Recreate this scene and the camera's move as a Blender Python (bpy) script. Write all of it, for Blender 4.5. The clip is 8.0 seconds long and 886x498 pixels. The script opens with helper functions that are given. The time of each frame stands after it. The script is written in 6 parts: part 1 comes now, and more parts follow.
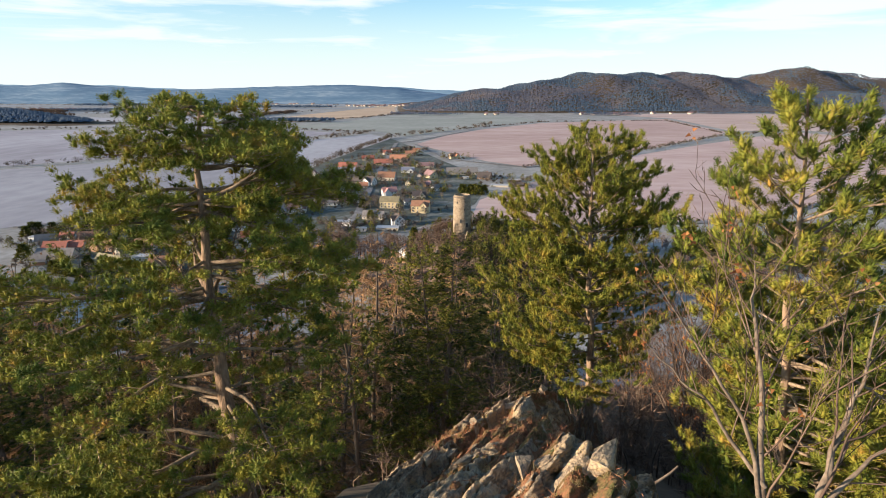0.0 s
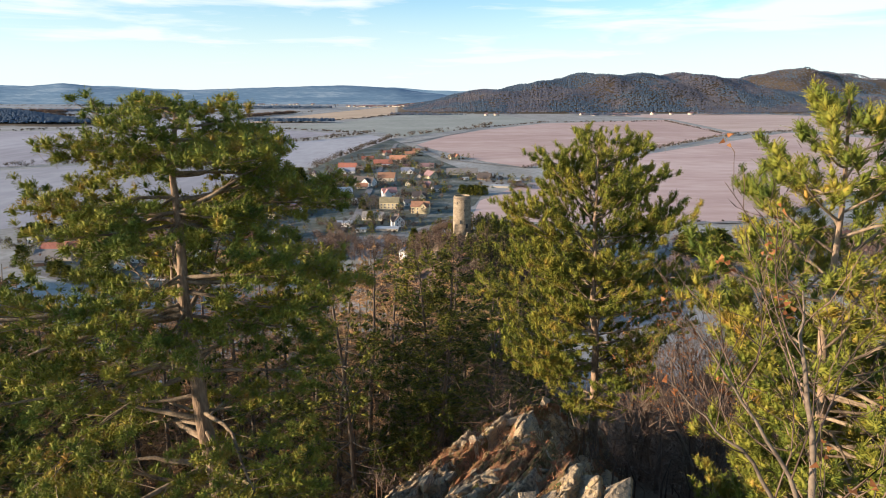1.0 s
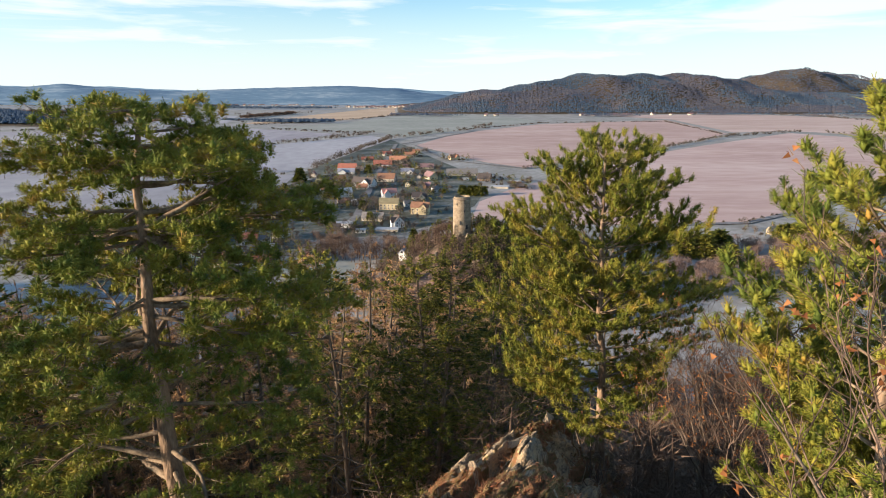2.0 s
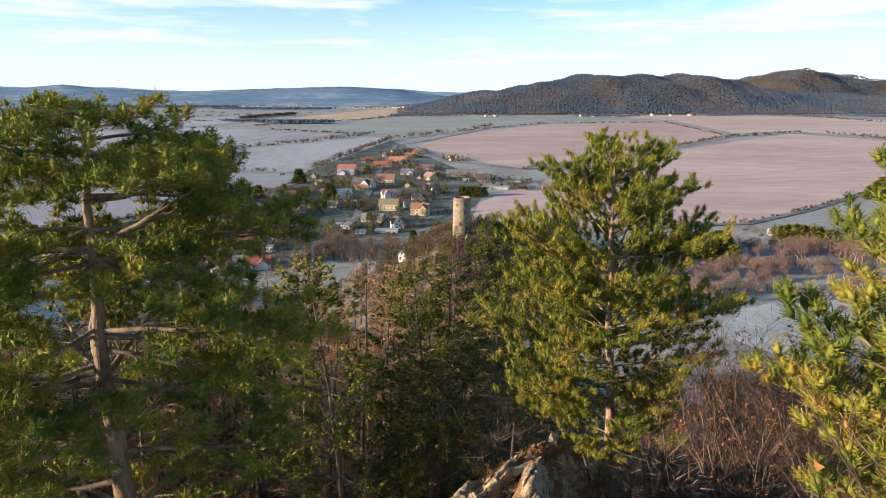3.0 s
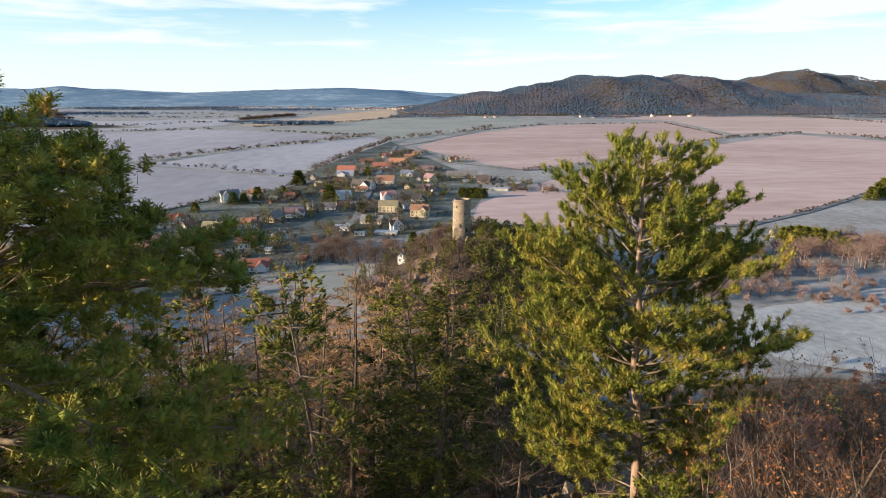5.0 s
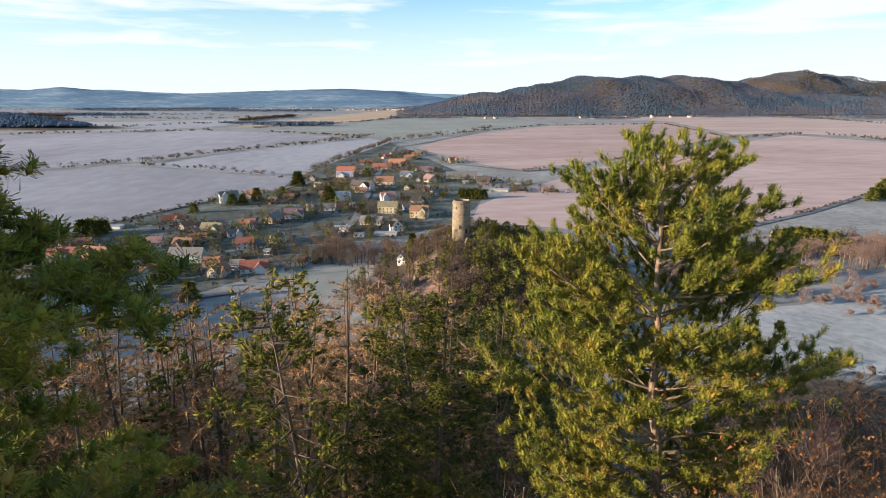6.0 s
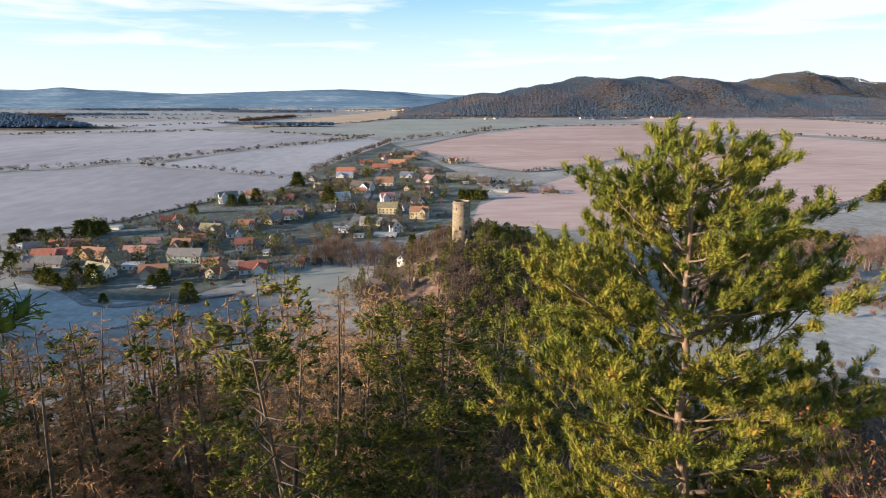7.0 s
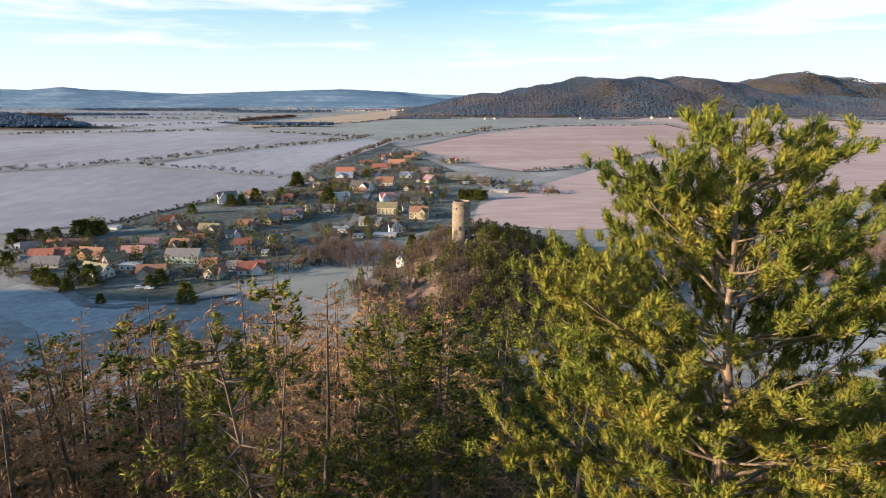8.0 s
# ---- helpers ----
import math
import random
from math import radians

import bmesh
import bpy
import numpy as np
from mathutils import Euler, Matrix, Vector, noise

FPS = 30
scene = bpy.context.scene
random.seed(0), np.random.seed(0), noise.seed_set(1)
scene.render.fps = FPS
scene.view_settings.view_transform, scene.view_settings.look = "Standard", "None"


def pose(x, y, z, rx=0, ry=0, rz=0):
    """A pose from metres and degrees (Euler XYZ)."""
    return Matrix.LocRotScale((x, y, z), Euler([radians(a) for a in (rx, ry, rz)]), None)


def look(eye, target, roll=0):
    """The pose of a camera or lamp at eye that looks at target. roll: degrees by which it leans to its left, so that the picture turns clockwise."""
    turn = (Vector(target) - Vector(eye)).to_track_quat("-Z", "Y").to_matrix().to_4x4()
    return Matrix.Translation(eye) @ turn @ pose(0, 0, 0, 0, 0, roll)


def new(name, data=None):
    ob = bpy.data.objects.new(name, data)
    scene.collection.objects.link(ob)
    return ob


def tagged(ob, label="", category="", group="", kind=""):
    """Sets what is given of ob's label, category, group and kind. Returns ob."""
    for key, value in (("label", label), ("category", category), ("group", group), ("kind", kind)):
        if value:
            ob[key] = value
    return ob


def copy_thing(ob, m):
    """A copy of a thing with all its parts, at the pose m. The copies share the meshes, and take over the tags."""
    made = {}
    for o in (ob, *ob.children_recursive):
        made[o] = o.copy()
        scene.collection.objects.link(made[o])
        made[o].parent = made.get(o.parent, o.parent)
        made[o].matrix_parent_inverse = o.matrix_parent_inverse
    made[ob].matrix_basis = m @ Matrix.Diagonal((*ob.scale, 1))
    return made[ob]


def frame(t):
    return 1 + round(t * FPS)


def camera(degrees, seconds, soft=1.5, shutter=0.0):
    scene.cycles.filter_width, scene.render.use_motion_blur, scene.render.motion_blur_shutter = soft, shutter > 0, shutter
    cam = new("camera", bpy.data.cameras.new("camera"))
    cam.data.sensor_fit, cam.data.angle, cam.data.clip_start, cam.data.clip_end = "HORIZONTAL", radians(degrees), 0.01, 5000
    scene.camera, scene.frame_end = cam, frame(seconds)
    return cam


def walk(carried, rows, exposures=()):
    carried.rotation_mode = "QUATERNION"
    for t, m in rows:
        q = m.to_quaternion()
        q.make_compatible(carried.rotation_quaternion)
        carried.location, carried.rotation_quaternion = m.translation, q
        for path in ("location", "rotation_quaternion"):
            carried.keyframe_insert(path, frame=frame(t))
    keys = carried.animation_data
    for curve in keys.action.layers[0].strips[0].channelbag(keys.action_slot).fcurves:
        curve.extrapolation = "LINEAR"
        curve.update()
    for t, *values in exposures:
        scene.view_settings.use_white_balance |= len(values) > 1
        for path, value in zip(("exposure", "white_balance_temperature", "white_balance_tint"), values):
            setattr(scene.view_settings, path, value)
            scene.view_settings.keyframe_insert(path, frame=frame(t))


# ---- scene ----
LENS = 72.5
DEEP = 1.312
cam = camera(LENS, 8.0, soft=0.9)
METRES, EYE, TILT, LEAN, TURN = 8.5, 90.0, -14.7, 0.0, 0.0
ROWS = [
    (0.0, 0.0, 0.0, 0.0, 0.0, 0.0, -0.0),
    (0.5, 0.0037, 0.0346, 0.0104, 0.0, 0.04, 0.01),
    (1.0, 0.0069, 0.0763, 0.0248, 0.0, 0.07, 0.01),
    (1.5, 0.0108, 0.1227, 0.0415, 0.0, 0.09, 0.0),
    (3.0, 0.0195, 0.2758, 0.0918, -0.02, 0.21, 0.03),
    (3.5, 0.0228, 0.3325, 0.1097, -0.0, 0.23, 0.03),
    (4.0, 0.0247, 0.3915, 0.1267, -0.01, 0.27, 0.07),
    (4.5, 0.0267, 0.4537, 0.1413, -0.01, 0.3, 0.09),
    (6.0, 0.0431, 0.6603, 0.1805, -0.04, 0.45, 0.11),
    (6.5, 0.0468, 0.7314, 0.1923, -0.05, 0.49, 0.07),
    (7.0, 0.051, 0.8061, 0.2033, -0.03, 0.54, 0.05),
    (7.5, 0.0547, 0.885, 0.2131, -0.04, 0.56, 0.02),
    (8.0, 0.0596, 0.9698, 0.2211, -0.05, 0.55, 0.01),
]
EXPOSURE = 1.12
walk(cam, [(t, pose(0, 0, EYE, TILT, LEAN, TURN) @ pose(METRES * x, METRES * DEEP * y, METRES * z, 90 + pitch / DEEP, roll, yaw / DEEP))
           for t, x, y, z, yaw, pitch, roll in ROWS], [(0.0, EXPOSURE), (8.0, EXPOSURE)])

# ---- world and sun ----
SUN_AZ, SUN_EL = 73.0, 11.5      # degrees: from straight behind towards the left; above the horizon
sun_way = Vector((-math.sin(radians(SUN_AZ)) * math.cos(radians(SUN_EL)), -math.cos(radians(SUN_AZ)) * math.cos(radians(SUN_EL)), math.sin(radians(SUN_EL))))
sun_data = bpy.data.lights.new("sun", "SUN")
sun_data.energy, sun_data.angle, sun_data.color = 5.0, radians(0.6), (1.0, 0.80, 0.60)
sun = new("sun", sun_data)
sun.matrix_basis = look(sun_way * 900, (0, 0, 0))

world = bpy.data.worlds.new("winter_sky")
scene.world = world
world.use_nodes = True
wn, wl = world.node_tree.nodes, world.node_tree.links
wn.clear()
sky = wn.new("ShaderNodeTexSky")
sky.sky_type, sky.sun_disc = "NISHITA", False
sky.sun_elevation, sky.sun_rotation = radians(SUN_EL), math.atan2(sun_way.x, sun_way.y)
sky.altitude, sky.air_density, sky.dust_density, sky.ozone_density = 300, 1.0, 0.6, 1.6
coord = wn.new("ShaderNodeTexCoord")
stretch = wn.new("ShaderNodeMapping")
stretch.inputs["Scale"].default_value = (1.6, 1.0, 14.0)
stretch.inputs["Rotation"].default_value = (0.06, 0.12, 0.3)
streak = wn.new("ShaderNodeTexNoise")
streak.inputs["Scale"].default_value, streak.inputs["Detail"].default_value, streak.inputs["Roughness"].default_value = 2.3, 7, 0.55
streak.inputs["Distortion"].default_value = 0.35
thin = wn.new("ShaderNodeValToRGB")
thin.color_ramp.elements[0].position, thin.color_ramp.elements[0].color = 0.42, (0, 0, 0, 1)
thin.color_ramp.elements[1].position, thin.color_ramp.elements[1].color = 0.62, (0.95, 0.95, 0.95, 1)
veil = wn.new("ShaderNodeMix")
veil.data_type = "RGBA"
veil.inputs["B"].default_value = (6.9, 7.5, 7.7, 1)
tint = wn.new("ShaderNodeMix")
tint.data_type, tint.blend_type = "RGBA", "MULTIPLY"
tint.inputs["Factor"].default_value, tint.inputs["B"].default_value = 1.0, (1.05, 1.5, 1.8, 1)
bg = wn.new("ShaderNodeBackground")
bg.inputs["Strength"].default_value = 0.066
wout = wn.new("ShaderNodeOutputWorld")
wl.new(coord.outputs["Generated"], stretch.inputs["Vector"])
wl.new(stretch.outputs[0], streak.inputs["Vector"])
wl.new(streak.outputs["Fac"], thin.inputs["Fac"])
split = wn.new("ShaderNodeSeparateXYZ")
wl.new(coord.outputs["Generated"], split.inputs[0])
low = wn.new("ShaderNodeMapRange")
low.interpolation_type = "SMOOTHSTEP"
low.inputs["From Min"].default_value, low.inputs["From Max"].default_value, low.inputs["To Min"].default_value, low.inputs["To Max"].default_value = -0.02, 0.19, 0.92, 0.0
wl.new(split.outputs["Z"], low.inputs["Value"])
either = wn.new("ShaderNodeMath")
either.operation = "MAXIMUM"
wl.new(low.outputs[0], either.inputs[0])
reach = wn.new("ShaderNodeMapRange")
reach.inputs["From Min"].default_value, reach.inputs["From Max"].default_value, reach.inputs["To Min"].default_value, reach.inputs["To Max"].default_value = 0.12, 0.6, 1.0, 0.15
wl.new(split.outputs["Z"], reach.inputs["Value"])
fade = wn.new("ShaderNodeMath")
fade.operation = "MULTIPLY"
wl.new(thin.outputs["Color"], fade.inputs[0])
wl.new(reach.outputs[0], fade.inputs[1])
wl.new(fade.outputs[0], either.inputs[1])
wl.new(either.outputs[0], veil.inputs["Factor"])
wl.new(sky.outputs["Color"], tint.inputs["A"])
wl.new(tint.outputs["Result"], veil.inputs["A"])
wl.new(veil.outputs["Result"], bg.inputs["Color"])
wl.new(bg.outputs[0], wout.inputs["Surface"])


# ---- materials ----
def surface(name, colours, scale=1.0, fine=14.0, rough=0.85, bump=0.3, bump_scale=None, island=0.0, own=0.0, leafy=0.0, stretch_by=(1, 1, 1), space="Object", metal=0.0, spread=0.16, depth=0.02):
    """A matte surface: colours mixed by a coarse and a fine noise, with relief; island and own vary it piece by piece."""
    m = bpy.data.materials.new(name)
    m.use_nodes = True
    n, l = m.node_tree.nodes, m.node_tree.links
    n.clear()
    tc = n.new("ShaderNodeTexCoord")
    geo = n.new("ShaderNodeNewGeometry")
    mp = n.new("ShaderNodeMapping")
    mp.inputs["Scale"].default_value = stretch_by
    l.new(geo.outputs["Position"] if space == "World" else tc.outputs["Object"], mp.inputs["Vector"])
    coarse = n.new("ShaderNodeTexNoise")
    coarse.inputs["Scale"].default_value, coarse.inputs["Detail"].default_value = scale, 5
    small = n.new("ShaderNodeTexNoise")
    small.inputs["Scale"].default_value, small.inputs["Detail"].default_value = scale * fine, 4
    l.new(mp.outputs[0], coarse.inputs["Vector"])
    l.new(mp.outputs[0], small.inputs["Vector"])
    mixed = n.new("ShaderNodeMath")
    mixed.operation = "MULTIPLY_ADD"
    mixed.inputs[1].default_value = 0.45
    l.new(small.outputs["Fac"], mixed.inputs[0])
    half = n.new("ShaderNodeMath")
    half.operation = "MULTIPLY"
    half.inputs[1].default_value = 0.55
    l.new(coarse.outputs["Fac"], half.inputs[0])
    l.new(half.outputs[0], mixed.inputs[2])
    value = mixed.outputs[0]
    for source, amount in ((geo.outputs["Random Per Island"], island), (n.new("ShaderNodeObjectInfo").outputs["Random"], own)):
        if amount:
            add = n.new("ShaderNodeMath")
            add.operation = "MULTIPLY_ADD"
            add.inputs[1].default_value = amount
            l.new(source, add.inputs[0])
            l.new(value, add.inputs[2])
            shift = n.new("ShaderNodeMath")
            shift.operation = "SUBTRACT"
            shift.inputs[1].default_value = amount / 2
            l.new(add.outputs[0], shift.inputs[0])
            value = shift.outputs[0]
    ramp = n.new("ShaderNodeValToRGB")
    while len(ramp.color_ramp.elements) < len(colours):
        ramp.color_ramp.elements.new(0.5)
    for i, c in enumerate(colours):
        e = ramp.color_ramp.elements[i]
        e.position = 0.5 - spread + 2 * spread * i / max(1, len(colours) - 1)
        e.color = (*c, 1)
    l.new(value, ramp.inputs["Fac"])
    p = n.new("ShaderNodeBsdfPrincipled")
    p.inputs["Roughness"].default_value, p.inputs["Metallic"].default_value = rough, metal
    p.inputs["Specular IOR Level"].default_value = 0.25 if bump else 0.08
    l.new(ramp.outputs["Color"], p.inputs["Base Color"])
    if bump:
        b = n.new("ShaderNodeBump")
        b.inputs["Strength"].default_value, b.inputs["Distance"].default_value = bump, depth
        grain = n.new("ShaderNodeTexNoise")
        grain.inputs["Scale"].default_value, grain.inputs["Detail"].default_value = bump_scale or scale * fine * 0.5, 5
        l.new(mp.outputs[0], grain.inputs["Vector"])
        l.new(grain.outputs["Fac"], b.inputs["Height"])
        l.new(b.outputs[0], p.inputs["Normal"])
    out = n.new("ShaderNodeOutputMaterial")
    if leafy:
        tr = n.new("ShaderNodeBsdfTranslucent")
        l.new(ramp.outputs["Color"], tr.inputs["Color"])
        mx = n.new("ShaderNodeMixShader")
        mx.inputs[0].default_value = leafy
        l.new(p.outputs[0], mx.inputs[1])
        l.new(tr.outputs[0], mx.inputs[2])
        l.new(mx.outputs[0], out.inputs["Surface"])
    else:
        l.new(p.outputs[0], out.inputs["Surface"])
    return m


def overlay(m, key, colours, scale):
    """Lays a second ground cover over material m where the mesh's attribute key says so, with a ragged edge."""
    n, l = m.node_tree.nodes, m.node_tree.links
    p = [k for k in n if k.type == "BSDF_PRINCIPLED"][0]
    geo = n.new("ShaderNodeNewGeometry")
    mask = n.new("ShaderNodeAttribute")
    mask.attribute_name = key
    grain = n.new("ShaderNodeTexNoise")
    grain.inputs["Scale"].default_value, grain.inputs["Detail"].default_value = scale, 6
    l.new(geo.outputs["Position"], grain.inputs["Vector"])
    ramp = n.new("ShaderNodeValToRGB")
    while len(ramp.color_ramp.elements) < len(colours):
        ramp.color_ramp.elements.new(0.5)
    for i, c in enumerate(colours):
        ramp.color_ramp.elements[i].position, ramp.color_ramp.elements[i].color = 0.32 + 0.36 * i / (len(colours) - 1), (*c, 1)
    l.new(grain.outputs["Fac"], ramp.inputs["Fac"])
    edge = n.new("ShaderNodeMath")
    edge.operation = "ADD"
    l.new(mask.outputs["Fac"], edge.inputs[0])
    l.new(grain.outputs["Fac"], edge.inputs[1])
    cut = n.new("ShaderNodeMapRange")
    cut.inputs["From Min"].default_value, cut.inputs["From Max"].default_value = 0.8, 1.15
    l.new(edge.outputs[0], cut.inputs["Value"])
    mix = n.new("ShaderNodeMix")
    mix.data_type = "RGBA"
    l.new(cut.outputs[0], mix.inputs["Factor"])
    l.new(p.inputs["Base Color"].links[0].from_socket, mix.inputs["A"])
    l.new(ramp.outputs["Color"], mix.inputs["B"])
    l.new(mix.outputs["Result"], p.inputs["Base Color"])


needles_old = surface("pine_needles", [(0.034, 0.058, 0.014), (0.118, 0.146, 0.026), (0.235, 0.225, 0.036), (0.36, 0.21, 0.05)], 0.9, 4, 0.5, 0, island=0.09, leafy=0.1, spread=0.2)
needles_young = surface("young_pine_needles", [(0.035, 0.058, 0.013), (0.14, 0.158, 0.026), (0.24, 0.22, 0.036), (0.33, 0.21, 0.05)], 0.8, 4, 0.55, 0, island=0.09, leafy=0.1, spread=0.2)
needles_wood = surface("conifer_needles", [(0.028, 0.042, 0.011), (0.105, 0.11, 0.02), (0.215, 0.185, 0.034)], 0.5, 6, 0.6, 0, island=0.2, own=0.12, leafy=0.08, spread=0.14)
bark_pine = surface("pine_bark", [(0.085, 0.056, 0.038), (0.23, 0.155, 0.10), (0.40, 0.28, 0.19)], 3, 6, 0.9, 0.9, 14, stretch_by=(1, 1, 0.3), depth=0.05)
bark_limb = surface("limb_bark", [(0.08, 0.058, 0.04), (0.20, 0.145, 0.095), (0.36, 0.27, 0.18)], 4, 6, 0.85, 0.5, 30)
bark_dark = surface("larch_bark", [(0.05, 0.04, 0.032), (0.12, 0.09, 0.066), (0.21, 0.16, 0.115)], 2, 8, 0.9, 0.7, 20, stretch_by=(1, 1, 0.3))
bark_birch = surface("grey_bark", [(0.08, 0.06, 0.045), (0.165, 0.125, 0.09), (0.26, 0.20, 0.145)], 3, 7, 0.8, 0.4, 25)
twig_larch = surface("larch_twigs", [(0.17, 0.09, 0.048), (0.36, 0.205, 0.10), (0.52, 0.325, 0.165)], 0.5, 6, 0.85, 0, island=0.2, own=0.2)
twig_bare = surface("bare_twigs", [(0.06, 0.042, 0.034), (0.125, 0.085, 0.064), (0.21, 0.145, 0.105)], 0.3, 6, 0.9, 0, island=0.25, own=0.2)
twig_rosy = surface("rosy_twigs", [(0.11, 0.07, 0.058), (0.20, 0.135, 0.11), (0.30, 0.21, 0.17)], 0.05, 6, 0.9, 0, island=0.25)
twig_grey = surface("grey_twigs", [(0.06, 0.05, 0.042), (0.11, 0.09, 0.073), (0.19, 0.15, 0.12)], 0.05, 8, 0.9, 0, island=0.3)
leaf_dead = surface("dead_leaves", [(0.16, 0.06, 0.025), (0.30, 0.12, 0.045), (0.42, 0.2, 0.08)], 3, 5, 0.7, 0, island=0.3, leafy=0.25)
rock_mat = surface("lichened_rock", [(0.08, 0.066, 0.052), (0.25, 0.195, 0.135), (0.42, 0.315, 0.20), (0.50, 0.345, 0.16)], 2.4, 7, 0.9, 1.0, 14, stretch_by=(1, 0.6, 1.5), depth=0.08)
moss_mat = surface("moss_and_heather", [(0.06, 0.07, 0.02), (0.15, 0.10, 0.042), (0.25, 0.115, 0.058), (0.32, 0.175, 0.09)], 1.4, 8, 0.95, 0.8, 25, depth=0.05)
dry_grass = surface("dry_grass", [(0.22, 0.15, 0.07), (0.38, 0.28, 0.15), (0.16, 0.15, 0.05)], 1.2, 6, 0.8, 0, island=0.4, leafy=0.2)
heather = surface("heather_twigs", [(0.14, 0.05, 0.035), (0.27, 0.11, 0.06), (0.36, 0.19, 0.1)], 1.5, 5, 0.85, 0, island=0.3)
land = surface("frosted_grass", [(0.185, 0.18, 0.165), (0.275, 0.27, 0.255), (0.38, 0.38, 0.37)], 0.02, 9, 0.95, 0.2, 0.3, space="World", depth=0.1)
frost_grey = surface("frosted_fallow", [(0.235, 0.23, 0.25), (0.285, 0.28, 0.305), (0.35, 0.345, 0.37)], 0.006, 12, 0.95, 0.15, 0.2, space="World", stretch_by=(1, 0.5, 1), depth=0.1)
frost_grey2 = surface("frosted_plough", [(0.25, 0.235, 0.26), (0.325, 0.31, 0.34), (0.40, 0.385, 0.42)], 0.004, 12, 0.95, 0.15, 0.2, space="World", stretch_by=(1, 0.3, 1), depth=0.1)
frost_blue = surface("frosted_stubble", [(0.275, 0.27, 0.295), (0.35, 0.345, 0.37), (0.41, 0.405, 0.43)], 0.006, 12, 0.95, 0.15, 0.2, space="World", stretch_by=(1, 0.4, 1), depth=0.1)
frost_green = surface("frosted_winter_crop", [(0.22, 0.24, 0.21), (0.28, 0.29, 0.26), (0.33, 0.34, 0.31)], 0.006, 10, 0.95, 0.1, 0.2, space="World", depth=0.1)
frost_white = surface("hoarfrost_meadow", [(0.25, 0.26, 0.25), (0.36, 0.37, 0.365), (0.48, 0.49, 0.485)], 0.03, 9, 0.95, 0.2, 0.5, space="World", depth=0.1)
straw = surface("straw_field", [(0.40, 0.29, 0.20), (0.48, 0.35, 0.24), (0.54, 0.41, 0.29)], 0.008, 10, 0.95, 0.1, 0.2, space="World", depth=0.1)
pink1 = surface("bare_soil_frost", [(0.36, 0.24, 0.21), (0.45, 0.315, 0.28), (0.54, 0.41, 0.37)], 0.006, 9, 0.95, 0.15, 0.2, space="World", stretch_by=(0.5, 1.6, 1), depth=0.1)
pink2 = surface("pale_soil_frost", [(0.41, 0.28, 0.25), (0.50, 0.36, 0.325), (0.58, 0.45, 0.42)], 0.005, 9, 0.95, 0.15, 0.2, space="World", stretch_by=(0.6, 1.5, 1), depth=0.1)
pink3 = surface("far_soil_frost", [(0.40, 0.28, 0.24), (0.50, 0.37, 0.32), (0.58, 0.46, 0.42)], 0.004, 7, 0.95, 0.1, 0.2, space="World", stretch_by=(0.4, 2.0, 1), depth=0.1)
village_mat = surface("garden_ground", [(0.05, 0.06, 0.048), (0.095, 0.105, 0.088), (0.20, 0.215, 0.205)], 0.035, 7, 0.95, 0.3, 0.6, space="World", depth=0.1)
road_mat = surface("worn_asphalt", [(0.12, 0.12, 0.12), (0.19, 0.18, 0.18), (0.3, 0.3, 0.3)], 0.2, 8, 0.9, 0.1, 2, space="World")
# frosted plain with the blue of far haze mixed into its colour
haze_field = surface("haze_tinted_frosted_plain", [(0.20, 0.225, 0.25), (0.26, 0.285, 0.31), (0.34, 0.36, 0.375)], 0.003, 9, 0.95, 0.05, 0.2, space="World", stretch_by=(0.4, 2, 1))
tower_mat = surface("castle_stone", [(0.15, 0.115, 0.08), (0.27, 0.21, 0.145), (0.37, 0.30, 0.21)], 0.35, 6, 0.95, 0.8, 1.6, stretch_by=(1, 1, 1.8), depth=0.3)
# ridge blue is painted air haze; the nearer ridge gets pale mist bands
hazed_hill_far = surface("hazed_distant_hills", [(0.085, 0.15, 0.235), (0.115, 0.19, 0.275), (0.22, 0.29, 0.36)], 0.003, 6, 1.0, 0, space="World", stretch_by=(1, 1, 14))
hazed_hill_farther = surface("hazed_farthest_hills", [(0.19, 0.30, 0.39), (0.22, 0.33, 0.42)], 0.004, 8, 1.0, 0, space="World")
# bluish base colours paint distance haze onto the far trees
hazed_wood_green = surface("haze_tinted_conifers", [(0.06, 0.09, 0.128), (0.084, 0.116, 0.155), (0.125, 0.15, 0.175)], 0.006, 10, 0.95, 0, island=0.2, space="World")
hazed_wood_brown = surface("haze_tinted_bare_trees", [(0.09, 0.10, 0.13), (0.125, 0.122, 0.142), (0.185, 0.155, 0.15)], 0.006, 10, 0.95, 0, island=0.2, space="World")
ROOFS = {k: surface(k + "_roof", [tuple(v * f for v in c) for f in (0.75, 1.0, 1.2)], 0.6, 9, 0.85, 0.5, 5, own=0.2, depth=0.05) for k, c in dict(
    red=(0.36, 0.14, 0.10), orange=(0.42, 0.20, 0.12), brown=(0.26, 0.14, 0.09), mauve=(0.24, 0.15, 0.15), pink=(0.42, 0.22, 0.19), slate=(0.18, 0.17, 0.165), moss=(0.24, 0.21, 0.13),
    blue=(0.24, 0.25, 0.30), dark=(0.09, 0.075, 0.07), flat=(0.42, 0.43, 0.44), white=(0.5, 0.5, 0.5)).items()}
WALLS = {k: surface(k + "_plaster", [tuple(v * f for v in c) for f in (0.82, 1.0, 1.08)], 0.4, 9, 0.9, 0.2, 6, own=0.15) for k, c in dict(
    white=(0.66, 0.65, 0.62), cream=(0.48, 0.42, 0.34), yellow=(0.56, 0.46, 0.28), green=(0.36, 0.46, 0.38), orange=(0.42, 0.26, 0.16), blue=(0.42, 0.5, 0.56), brown=(0.18, 0.11, 0.07)).items()}
glass = bpy.data.materials.new("window_glass")
glass.use_nodes = True
